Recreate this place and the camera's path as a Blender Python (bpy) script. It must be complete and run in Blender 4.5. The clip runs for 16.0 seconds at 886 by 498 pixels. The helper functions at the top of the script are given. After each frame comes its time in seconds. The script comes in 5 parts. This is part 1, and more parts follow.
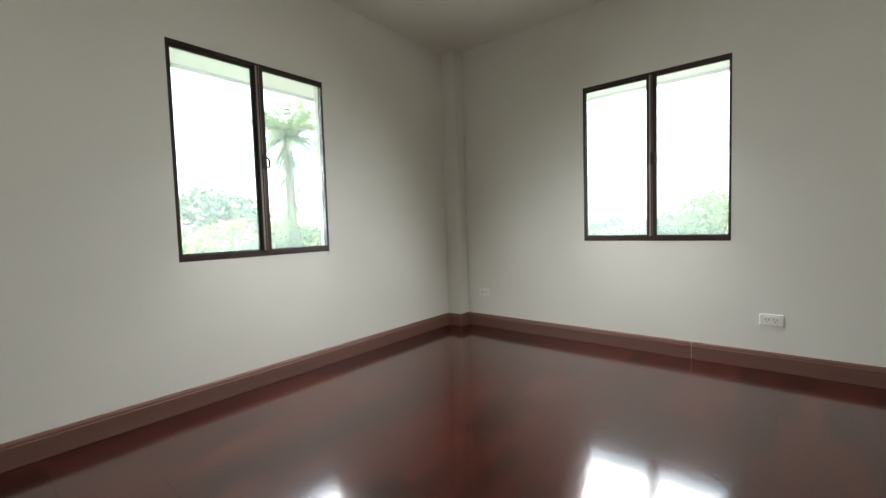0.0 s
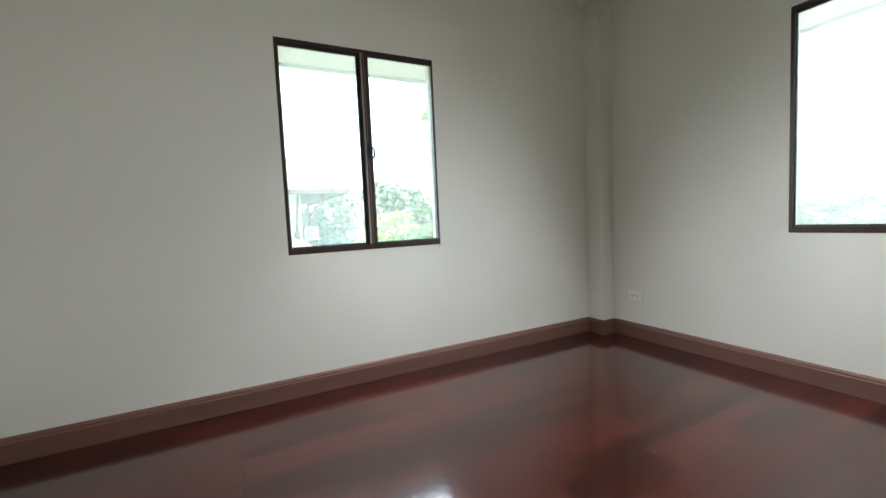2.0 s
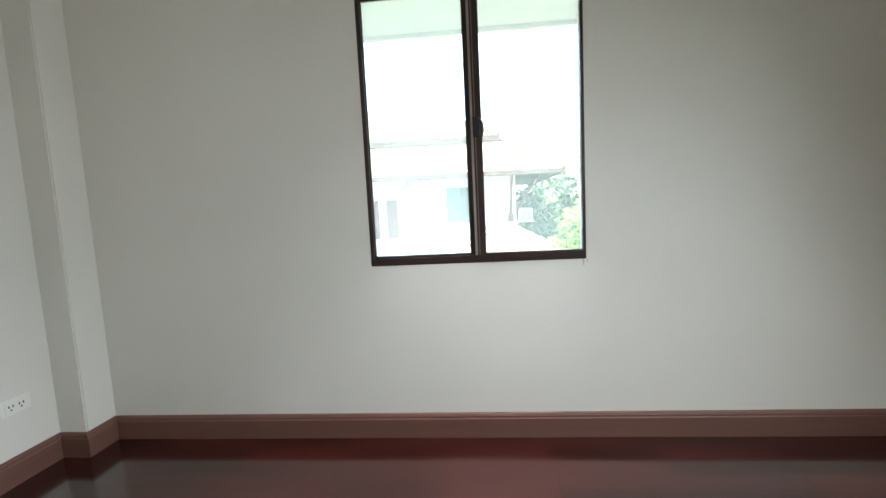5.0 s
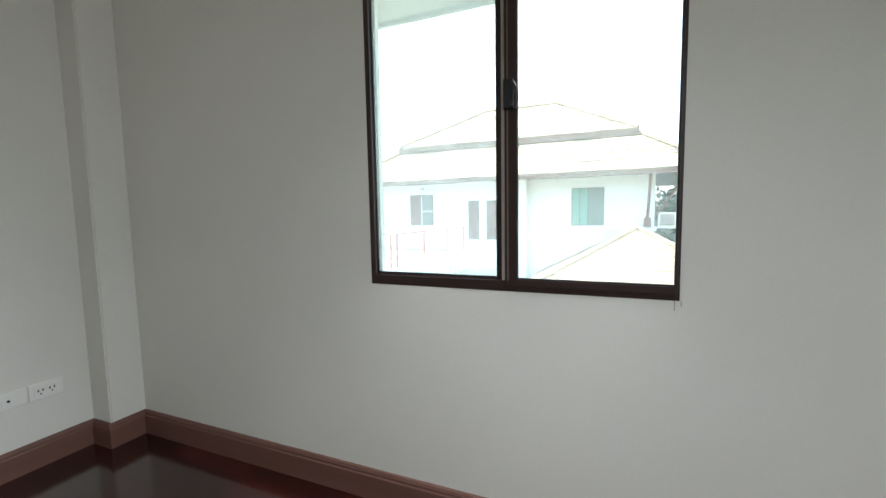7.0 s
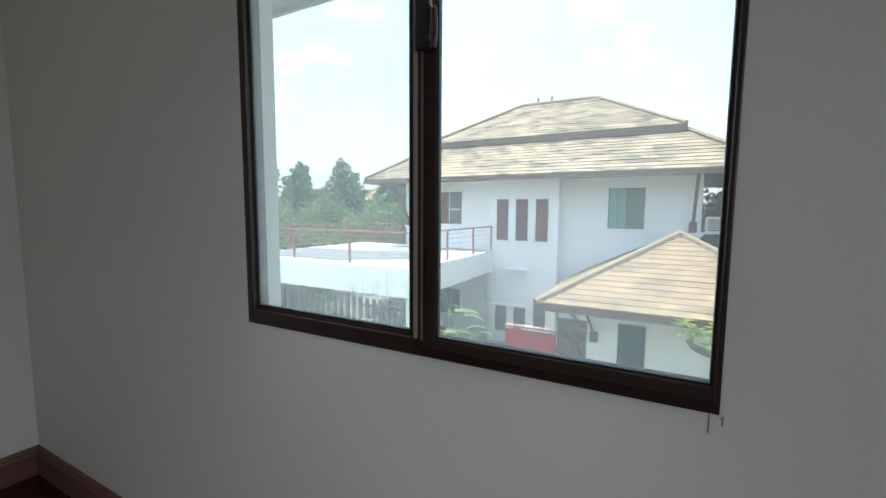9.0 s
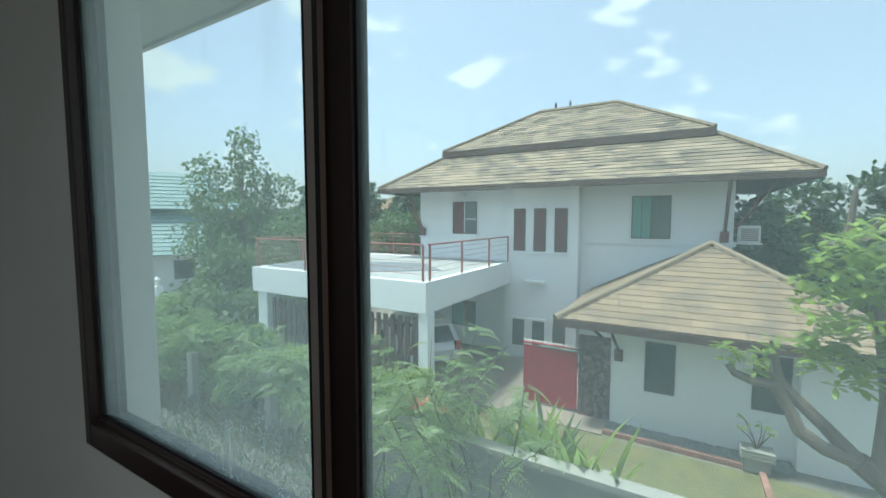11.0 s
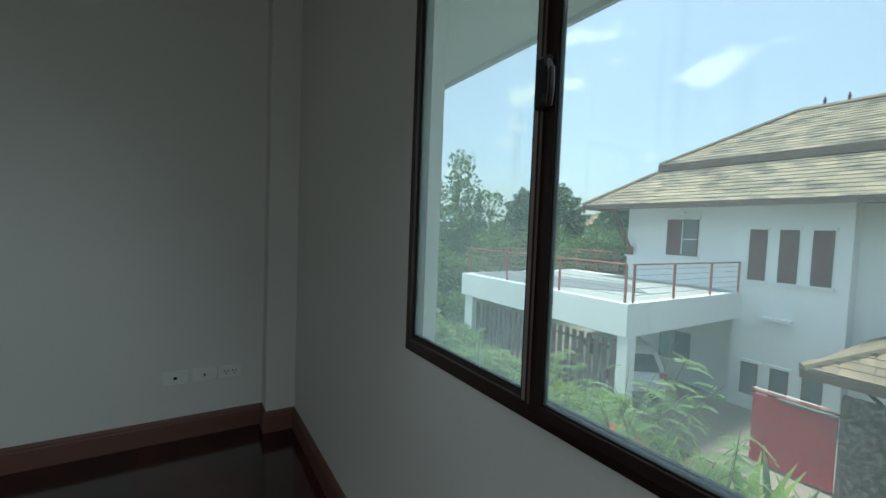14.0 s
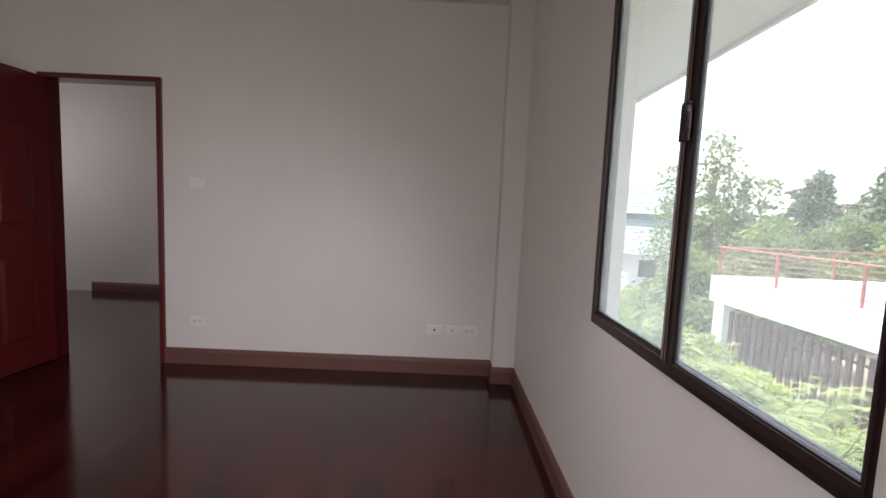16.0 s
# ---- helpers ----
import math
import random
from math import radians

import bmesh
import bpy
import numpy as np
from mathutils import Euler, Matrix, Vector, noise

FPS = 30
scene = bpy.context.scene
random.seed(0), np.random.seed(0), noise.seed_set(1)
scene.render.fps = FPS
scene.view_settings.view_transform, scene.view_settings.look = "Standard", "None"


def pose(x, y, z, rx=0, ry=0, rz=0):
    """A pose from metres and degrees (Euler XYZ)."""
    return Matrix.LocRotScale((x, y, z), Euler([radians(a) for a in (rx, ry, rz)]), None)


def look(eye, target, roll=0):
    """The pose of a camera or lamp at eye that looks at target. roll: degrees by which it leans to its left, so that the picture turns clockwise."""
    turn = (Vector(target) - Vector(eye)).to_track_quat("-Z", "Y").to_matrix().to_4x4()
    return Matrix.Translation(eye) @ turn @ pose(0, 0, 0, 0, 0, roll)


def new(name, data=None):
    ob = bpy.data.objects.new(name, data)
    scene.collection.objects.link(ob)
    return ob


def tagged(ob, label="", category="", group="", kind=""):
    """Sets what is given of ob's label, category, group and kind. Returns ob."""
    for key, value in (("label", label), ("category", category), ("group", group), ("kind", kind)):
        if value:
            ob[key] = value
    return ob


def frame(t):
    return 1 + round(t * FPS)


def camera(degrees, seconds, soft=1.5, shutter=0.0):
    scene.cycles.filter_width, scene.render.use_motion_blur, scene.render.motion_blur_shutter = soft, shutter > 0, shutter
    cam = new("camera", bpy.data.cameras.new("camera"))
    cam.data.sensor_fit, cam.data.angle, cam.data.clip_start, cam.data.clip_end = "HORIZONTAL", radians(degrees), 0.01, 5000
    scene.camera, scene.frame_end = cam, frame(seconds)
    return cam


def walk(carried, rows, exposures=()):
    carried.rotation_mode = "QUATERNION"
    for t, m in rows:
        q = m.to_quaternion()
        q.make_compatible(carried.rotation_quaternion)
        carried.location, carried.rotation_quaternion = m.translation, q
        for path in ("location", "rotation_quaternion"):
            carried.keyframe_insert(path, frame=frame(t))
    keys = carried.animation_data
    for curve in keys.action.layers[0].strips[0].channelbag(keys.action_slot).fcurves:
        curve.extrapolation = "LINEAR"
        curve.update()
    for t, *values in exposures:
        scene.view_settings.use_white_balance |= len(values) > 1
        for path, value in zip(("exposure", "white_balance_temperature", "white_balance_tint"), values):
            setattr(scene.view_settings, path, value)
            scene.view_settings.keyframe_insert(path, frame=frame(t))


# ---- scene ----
cam = camera(94.8, 16.0)
PATH = [
    (0, (0.71, -2.565, 0.993), (2.252, -1.296, 0.882), -1.8),
    (0.5, (0.867, -2.52, 1.011), (2.274, -1.105, 0.879), -1.7),
    (1, (0.984, -2.514, 1.004), (2.232, -0.958, 0.858), -1.9),
    (1.5, (1.115, -2.55, 1.008), (2.196, -0.874, 0.862), -2.3),
    (2, (1.241, -2.486, 0.998), (2.154, -0.712, 0.858), -2.7),
    (2.5, (1.409, -2.387, 0.996), (2.102, -0.515, 0.869), -3.0),
    (3, (1.555, -2.341, 1.046), (2.036, -0.407, 0.88), -2.8),
    (3.5, (1.713, -2.343, 1.055), (2.035, -0.375, 0.9), -2.8),
    (4, (1.855, -2.248, 1.075), (2.023, -0.262, 0.916), -2.7),
    (4.5, (1.944, -2.013, 1.072), (1.96, -0.019, 0.912), -2.7),
    (5, (2.01, -1.859, 1.087), (1.85, 0.125, 0.895), -2.8),
    (7.5, (2.451, -1.099, 1.089), (1.6, 0.703, 0.919), -0.5),
    (8, (2.541, -0.948, 1.106), (1.646, 0.832, 0.928), 0.0),
    (8.5, (2.522, -0.814, 1.106), (1.605, 0.953, 0.913), 0.6),
    (9, (2.414, -0.658, 1.118), (1.488, 1.104, 0.931), 0.4),
    (11.5, (2.267, -0.206, 1.171), (1.22, 1.494, 1.039), 0.2),
    (12, (2.267, -0.201, 1.162), (1.154, 1.458, 1.047), 0.4),
    (12.5, (2.294, -0.251, 1.168), (1.084, 1.338, 1.067), 0.6),
    (13, (2.374, -0.382, 1.181), (1.03, 1.096, 1.081), 1.3),
    (13.5, (2.487, -0.504, 1.168), (0.976, 0.803, 1.075), 1.8),
    (14, (2.556, -0.535, 1.183), (0.864, 0.528, 1.088), 2.2),
    (14.5, (2.679, -0.512, 1.191), (0.833, 0.249, 1.085), 2.7),
    (15, (2.803, -0.541, 1.209), (0.864, -0.066, 1.081), 3.0),
    (15.5, (2.884, -0.545, 1.21), (0.9, -0.346, 1.063), 2.5),
    (16, (2.993, -0.567, 1.21), (1.001, -0.553, 1.035), 2.5),
]
SKY, SUN, LAMP, HALL = 0.125, 2.7, 0.82, 2.2
EXPOSURES = [(0, 3.47, 6650, 8), (3, 3.57, 6250, 8), (5, 3.6, 6250, 8), (7.5, 2.9, 6250, 9), (8.5, 2.35, 6300, 14), (9, 1.97, 6100, 14), (11.5, 1.22, 5850, 0), (13.5, 1.22, 5880, 0), (14, 1.25, 5780, -1), (14.5, 1.4, 5750, 0), (15, 1.75, 6050, 11), (15.5, 2.28, 6500, 21), (16, 2.65, 6850, 30)]
walk(cam, [(t, look(e, g, r)) for t, e, g, r in PATH], EXPOSURES)

# ---- world and light ----
SUN_DIR = Vector((-0.28, -0.13, 1.0)).normalized()      # towards the sun: nearly overhead
world = bpy.data.worlds.new("sky")
scene.world = world
world.use_nodes = True
wn, wl = world.node_tree.nodes, world.node_tree.links
bg = wn["Background"]
sky = wn.new("ShaderNodeTexSky")
sky.sky_type, sky.sun_disc = "NISHITA", False
sky.sun_elevation = math.asin(SUN_DIR.z)
sky.sun_rotation = math.atan2(SUN_DIR.x, SUN_DIR.y)
sky.dust_density, sky.air_density, sky.ozone_density = 3.5, 1.0, 1.0
wc = wn.new("ShaderNodeTexCoord")
wm = wn.new("ShaderNodeMapping")
wm.inputs["Scale"].default_value = (1.0, 1.0, 2.0)
cn = wn.new("ShaderNodeTexNoise")
cn.inputs["Scale"].default_value, cn.inputs["Detail"].default_value, cn.inputs["Roughness"].default_value = 6.5, 7.0, 0.45
cr = wn.new("ShaderNodeValToRGB")
cr.color_ramp.elements[0].position, cr.color_ramp.elements[1].position = 0.585, 0.66
cr.color_ramp.elements[0].color = (0.38, 0.38, 0.38, 1)
cmix = wn.new("ShaderNodeMix")
cmix.data_type = "RGBA"
cmix.inputs["B"].default_value = (4.5, 4.72, 4.68, 1)
wl.new(wc.outputs["Generated"], wm.inputs["Vector"])
wl.new(wm.outputs["Vector"], cn.inputs["Vector"])
wl.new(cn.outputs["Fac"], cr.inputs["Fac"])
wl.new(cr.outputs["Color"], cmix.inputs["Factor"])
wl.new(sky.outputs["Color"], cmix.inputs["A"])
wl.new(cmix.outputs["Result"], bg.inputs["Color"])
bg.inputs["Strength"].default_value = SKY

sun = new("sun", bpy.data.lights.new("sun", "SUN"))
sun.data.energy, sun.data.angle, sun.data.color = SUN, radians(6.0), (1.0, 0.95, 0.87)
sun.matrix_world = look(SUN_DIR * 60, (0, 0, 0))


def sky_lamp(name, m, w, h, watts):
    """An added sky-coloured area lamp: boosts skylight at a window's opening, or fills the hall."""
    ob = new(name, bpy.data.lights.new(name, "AREA"))
    ob.data.shape, ob.data.size, ob.data.size_y, ob.data.energy = "RECTANGLE", w, h, watts
    ob.data.color = (0.93, 0.97, 1.0)
    ob.data.spread = radians(152)
    ob.matrix_world = m
    return ob


# ---- plan: metres, z = 0 on the room's floor ----
EAST, SOUTH, CEIL, WALL = 4.02, -4.25, 2.68, 0.10
WIN_Z0, WIN_Z1 = 0.838, 2.061
WIN_N = (1.521, 2.503)
WIN_E = (-2.325, -1.342)
DOOR = (-3.46, -2.592, 2.08)
GROUND = -3.4
BASE_H, BASE_T = 0.12, 0.015
COL = 0.155

for a, b in ((0.035, 0.485), (0.545, 0.955)):
    for z in (1.18, 1.72):
        nx, ey = WIN_N[0] + (a + b) / 2, WIN_E[1] - (a + b) / 2
        sky_lamp("sky_lamp_north", look((nx, -0.165, z), (nx, -1.165, z - 0.8)), b - a, 0.5, LAMP)
        sky_lamp("sky_lamp_east", look((EAST - 0.165, ey, z), (EAST - 1.165, ey, z - 0.8)), b - a, 0.5, LAMP)
# unseen lamp added to brighten the closed hall; no window stands here
sky_lamp("hall_fill_lamp", look((-1.0, -6.4, 1.9), (-1.0, -4, 1.2)), 1.4, 1.4, HALL)


# ---- materials ----
def srgb(r, g, b):
    return tuple((c / 12.92 if c <= 0.04045 else ((c + 0.055) / 1.055) ** 2.4) for c in (r / 255, g / 255, b / 255)) + (1,)


def material(name, base, rough=0.5, metal=0.0, vary=0.12, scale=4.0, fine=60.0, bump=0.05, second=None, amount=0.5, edge=(0.45, 0.62),
             coat=0.0, spread=0.0, grain=None, spec=None, world_space=False):
    """Colour with a coarse and a fine variation, fine relief, and a second colour in patches."""
    m = bpy.data.materials.new(name)
    m.use_nodes = True
    n, l = m.node_tree.nodes, m.node_tree.links
    b = n["Principled BSDF"]
    b.inputs["Roughness"].default_value, b.inputs["Metallic"].default_value = rough, metal
    b.inputs["Coat Weight"].default_value, b.inputs["Coat Roughness"].default_value = coat, 0.08
    if spec is not None:
        b.inputs["Specular IOR Level"].default_value = spec
    tc = n.new("ShaderNodeTexCoord")
    src = tc.outputs["Object"]
    if world_space:
        src = n.new("ShaderNodeNewGeometry").outputs["Position"]
    if grain:
        mp = n.new("ShaderNodeMapping")
        mp.inputs["Scale"].default_value = grain
        l.new(src, mp.inputs["Vector"])
        src = mp.outputs["Vector"]
    big, small = n.new("ShaderNodeTexNoise"), n.new("ShaderNodeTexNoise")
    big.inputs["Scale"].default_value, big.inputs["Detail"].default_value = scale, 5
    small.inputs["Scale"].default_value, small.inputs["Detail"].default_value = fine, 4
    l.new(src, big.inputs["Vector"])
    l.new(src, small.inputs["Vector"])
    add = n.new("ShaderNodeMath")
    add.operation = "MULTIPLY_ADD"
    l.new(small.outputs["Fac"], add.inputs[0])
    add.inputs[1].default_value = 0.5
    l.new(big.outputs["Fac"], add.inputs[2])
    rng = n.new("ShaderNodeMapRange")
    rng.inputs["From Min"].default_value, rng.inputs["From Max"].default_value = 0.45, 1.05
    rng.inputs["To Min"].default_value, rng.inputs["To Max"].default_value = 1 - vary, 1 + vary
    l.new(add.outputs[0], rng.inputs["Value"])
    val = rng.outputs["Result"]
    if spread:
        oi = n.new("ShaderNodeObjectInfo")
        r2 = n.new("ShaderNodeMapRange")
        r2.inputs["To Min"].default_value, r2.inputs["To Max"].default_value = 1 - spread, 1 + spread
        gi = n.new("ShaderNodeNewGeometry")
        su = n.new("ShaderNodeMath")
        su.operation = "ADD"
        fr = n.new("ShaderNodeMath")
        fr.operation = "FRACT"
        l.new(oi.outputs["Random"], su.inputs[0])
        l.new(gi.outputs["Random Per Island"], su.inputs[1])
        l.new(su.outputs[0], fr.inputs[0])
        l.new(fr.outputs[0], r2.inputs["Value"])
        mu = n.new("ShaderNodeMath")
        mu.operation = "MULTIPLY"
        l.new(val, mu.inputs[0])
        l.new(r2.outputs["Result"], mu.inputs[1])
        val = mu.outputs[0]
    hsv = n.new("ShaderNodeHueSaturation")
    hsv.inputs["Color"].default_value = base
    l.new(val, hsv.inputs["Value"])
    col = hsv.outputs["Color"]
    if second:
        pn = n.new("ShaderNodeTexNoise")
        pn.inputs["Scale"].default_value, pn.inputs["Detail"].default_value, pn.inputs["Roughness"].default_value = scale * 0.7, 8, 0.65
        l.new(src, pn.inputs["Vector"])
        pr = n.new("ShaderNodeMapRange")
        pr.inputs["From Min"].default_value, pr.inputs["From Max"].default_value, pr.inputs["To Max"].default_value = edge[0], edge[1], amount
        l.new(pn.outputs["Fac"], pr.inputs["Value"])
        mx = n.new("ShaderNodeMix")
        mx.data_type = "RGBA"
        mx.inputs["B"].default_value = second
        l.new(pr.outputs["Result"], mx.inputs["Factor"])
        l.new(col, mx.inputs["A"])
        col = mx.outputs["Result"]
    l.new(col, b.inputs["Base Color"])
    if bump:
        bp = n.new("ShaderNodeBump")
        bp.inputs["Strength"].default_value, bp.inputs["Distance"].default_value = bump, 0.01
        l.new(add.outputs[0], bp.inputs["Height"])
        l.new(bp.outputs["Normal"], b.inputs["Normal"])
    return m


def glass(name, tint, dust, gloss_rough=0.0):
    """A window pane: clear, glossy by Fresnel, with a film of dust, rain streaks and splashes near its foot."""
    m = bpy.data.materials.new(name)
    m.use_nodes = True
    n, l = m.node_tree.nodes, m.node_tree.links
    n.remove(n["Principled BSDF"])
    out = n["Material Output"]
    tr, gl, du = n.new("ShaderNodeBsdfTransparent"), n.new("ShaderNodeBsdfGlossy"), n.new("ShaderNodeBsdfTranslucent")
    tr.inputs["Color"].default_value = tint
    gl.inputs["Roughness"].default_value = gloss_rough
    du.inputs["Color"].default_value = DUST_COLOUR
    tc = n.new("ShaderNodeTexCoord")

    def noise(scale, detail, stretch):
        mp, nz = n.new("ShaderNodeMapping"), n.new("ShaderNodeTexNoise")
        mp.inputs["Scale"].default_value = stretch
        nz.inputs["Scale"].default_value, nz.inputs["Detail"].default_value = scale, detail
        l.new(tc.outputs["Object"], mp.inputs["Vector"])
        l.new(mp.outputs["Vector"], nz.inputs["Vector"])
        return nz.outputs["Fac"]

    def ramp(value, f0, f1, t0, t1):
        rg = n.new("ShaderNodeMapRange")
        rg.inputs["From Min"].default_value, rg.inputs["From Max"].default_value = f0, f1
        rg.inputs["To Min"].default_value, rg.inputs["To Max"].default_value = t0, t1
        l.new(value, rg.inputs["Value"])
        return rg.outputs["Result"]

    def calc(op, p, q):
        mt = n.new("ShaderNodeMath")
        mt.operation = op
        l.new(p, mt.inputs[0])
        l.new(q, mt.inputs[1])
        return mt.outputs[0]

    film = ramp(noise(2.2, 4, (1, 1, 0.8)), 0.3, 0.7, dust * 0.86, dust * 1.14)
    streak = ramp(calc("MULTIPLY", noise(1.0, 3, (75, 75, 1.3)), noise(5, 3, (1, 1, 1))), 0.33, 0.46, 0.0, 0.05)
    sp = n.new("ShaderNodeSeparateXYZ")
    l.new(tc.outputs["Object"], sp.inputs[0])
    low = ramp(sp.outputs["Z"], 0.02, 0.34, 1.0, 0.0)
    vo = n.new("ShaderNodeTexVoronoi")
    vo.inputs["Scale"].default_value, vo.inputs["Randomness"].default_value = 210, 1.0
    l.new(tc.outputs["Object"], vo.inputs["Vector"])
    speck = calc("MULTIPLY", ramp(vo.outputs["Distance"], 0.16, 0.36, 0.14, 0.0), ramp(noise(26, 4, (1, 1, 1)), 0.44, 0.6, 0.0, 1.0))
    foot = calc("MULTIPLY", low, calc("ADD", speck, ramp(noise(7, 5, (1, 1, 1)), 0.35, 0.7, 0.0, 0.05)))
    total = calc("ADD", calc("ADD", film, streak), foot)
    m1, m2, lw = n.new("ShaderNodeMixShader"), n.new("ShaderNodeMixShader"), n.new("ShaderNodeLayerWeight")
    lw.inputs["Blend"].default_value = 0.5
    steep = n.new("ShaderNodeMath")
    steep.operation, steep.inputs[1].default_value = "POWER", 5.0
    l.new(lw.outputs["Facing"], steep.inputs[0])
    sheen = ramp(steep.outputs[0], 0.0, 1.0, 0.025, 0.7)
    l.new(total, m1.inputs["Fac"])
    l.new(tr.outputs[0], m1.inputs[1])
    l.new(du.outputs[0], m1.inputs[2])
    l.new(sheen, m2.inputs["Fac"])
    l.new(m1.outputs[0], m2.inputs[1])
    l.new(gl.outputs[0], m2.inputs[2])
    l.new(m2.outputs[0], out.inputs["Surface"])
    return m


DUST_COLOUR = (0.76, 0.86, 0.84, 1)
M_WALL = material("wall_paint", srgb(222, 219, 211), 0.55, vary=0.04, scale=1.5, fine=90, bump=0.03)
M_CEIL = material("ceiling_paint", srgb(226, 222, 212), 0.7, vary=0.02, scale=1.2, fine=120, bump=0.02)
M_BASE = material("baseboard_wood", srgb(108, 74, 64), 0.55, vary=0.12, scale=5, fine=70, bump=0.02, grain=(0.25, 0.25, 5))
M_FLOOR = material("parquet_lacquer", srgb(51, 17, 13), 0.14, vary=0.16, scale=5, fine=50, bump=0.10, coat=0.45, second=srgb(42, 14, 12), amount=0.4, edge=(0.4, 0.66), spread=0.6, grain=(0.6, 1, 1), world_space=True)
M_JOINT = material("floor_joint", srgb(56, 18, 16), 0.4, vary=0.2, bump=0)
M_DOOR = material("door_lacquer", srgb(88, 22, 22), 0.3, vary=0.16, scale=4, fine=60, bump=0.03, coat=0.4, grain=(3, 3, 0.25))
M_FRAME = material("bronze_aluminium", srgb(54, 40, 36), 0.38, metal=0.25, vary=0.06, scale=3, fine=80, bump=0.01)
M_TRACK = material("pale_track", srgb(158, 145, 136), 0.35, metal=0.2, vary=0.08, bump=0.01)
M_GROOVE = material("pale_bronze_bead", srgb(120, 98, 88), 0.35, metal=0.25, vary=0.1, bump=0.01)
M_SEAL = material("rubber_seal", srgb(18, 18, 19), 0.6, vary=0.1, bump=0.01)
M_PLASTIC = material("white_plastic", srgb(232, 230, 224), 0.35, vary=0.02, bump=0)
M_HOLE = material("socket_hole", srgb(20, 18, 17), 0.7, vary=0.05, bump=0)
M_STEEL = material("brushed_steel", srgb(150, 148, 144), 0.3, metal=1.0, vary=0.1, bump=0.02)
M_GLASS = glass("window_glass", (0.94, 0.985, 0.98, 1), 0.15)
M_GLASS_OUT = glass("outer_window_glass", (0.92, 0.975, 0.97, 1), 0.225)
M_RENDER = material("outer_render", srgb(225, 226, 224), 0.75, vary=0.05, scale=1.2, fine=60, bump=0.08, second=srgb(170, 172, 168), amount=0.3, edge=(0.56, 0.78))
M_SOFFIT = material("soffit_board", srgb(196, 200, 200), 0.8, vary=0.04, scale=2, fine=40, bump=0.03)


# ---- mesh helpers ----
def box(bm, x0, x1, y0, y1, z0, z1, bevel=0.0, m=None):
    """A box with chamfered edges, added to bm."""
    vs = [bm.verts.new((x, y, z)) for x in (x0, x1) for y in (y0, y1) for z in (z0, z1)]
    fs = [bm.faces.new([vs[i] for i in q]) for q in ((0, 1, 3, 2), (4, 6, 7, 5), (0, 4, 5, 1), (2, 3, 7, 6), (0, 2, 6, 4), (1, 5, 7, 3))]
    if m is not None:
        for v in vs:
            v.co = m @ v.co
    if bevel:
        bmesh.ops.bevel(bm, geom=list({e for f in fs for e in f.edges}), offset=bevel, segments=2, affect="EDGES", profile=0.6)
    return vs


def tube(bm, points, radius, sides=8, radii=None):
    """A round bar along points."""
    rings = []
    pts = [Vector(p) for p in points]
    for i, p in enumerate(pts):
        d = (pts[min(i + 1, len(pts) - 1)] - pts[max(i - 1, 0)]).normalized()
        a = d.orthogonal().normalized() if abs(d.z) > 0.9 else d.cross(Vector((0, 0, 1))).normalized()
        b = d.cross(a)
        r = radii[i] if radii else radius
        rings.append([bm.verts.new(p + r * (math.cos(2 * math.pi * k / sides) * a + math.sin(2 * math.pi * k / sides) * b)) for k in range(sides)])
    for a, b in zip(rings, rings[1:]):
        for k in range(sides):
            bm.faces.new((a[k], a[(k + 1) % sides], b[(k + 1) % sides], b[k]))
    bm.faces.new(rings[0])
    bm.faces.new(rings[-1])


def mesh_of(name, bm, mat):
    bmesh.ops.recalc_face_normals(bm, faces=bm.faces)
    me = bpy.data.meshes.new(name)
    bm.to_mesh(me)
    bm.free()
    for m in (mat if isinstance(mat, (list, tuple)) else [mat]):
        me.materials.append(m)
    return me


def part(name, bm, mat, parent=None, label=""):
    """Links a bmesh as one mesh object under a thing or part."""
    ob = new(name, mesh_of(name, bm, mat))
    ob.parent = parent
    if label:
        ob["label"] = label
    return ob


def empty(name, m=None):
    ob = new(name)
    if m is not None:
        ob.matrix_basis = m
    return ob


def struct(name, bm, mat, label, category):
    return tagged(part(name, bm, mat), label, category, kind="structure")


def boxed(name, dims, mat, parent=None, bevel=0.0, label="", m=None):
    bm = bmesh.new()
    box(bm, *dims, bevel=bevel, m=m)
    return part(name, bm, mat, parent, label)


def wall_with_holes(bm, length, z0, z1, t, holes, m):
    """A wall along local x, thickness along local y, with rectangular openings (x0, x1, z0, z1)."""
    xs = sorted({0, length, *[h[0] for h in holes], *[h[1] for h in holes]})
    zs = sorted({z0, z1, *[h[2] for h in holes], *[h[3] for h in holes]})

    def solid(i, k):
        if not (0 <= i < len(xs) - 1 and 0 <= k < len(zs) - 1):
            return False
        cx, cz = (xs[i] + xs[i + 1]) / 2, (zs[k] + zs[k + 1]) / 2
        return not any(h[0] < cx < h[1] and h[2] < cz < h[3] for h in holes)

    cache = {}

    def v(i, k, s):
        if (i, k, s) not in cache:
            cache[i, k, s] = bm.verts.new(m @ Vector((xs[i], t * s, zs[k])))
        return cache[i, k, s]

    for i in range(len(xs) - 1):
        for k in range(len(zs) - 1):
            if not solid(i, k):
                continue
            for s in (0, 1):
                bm.faces.new((v(i, k, s), v(i + 1, k, s), v(i + 1, k + 1, s), v(i, k + 1, s)))
            for di, dk, a, b in ((-1, 0, (i, k), (i, k + 1)), (1, 0, (i + 1, k), (i + 1, k + 1)), (0, -1, (i, k), (i + 1, k)), (0, 1, (i, k + 1), (i + 1, k + 1))):
                if not solid(i + di, k + dk):
                    bm.faces.new((v(*a, 0), v(*b, 0), v(*b, 1), v(*a, 1)))


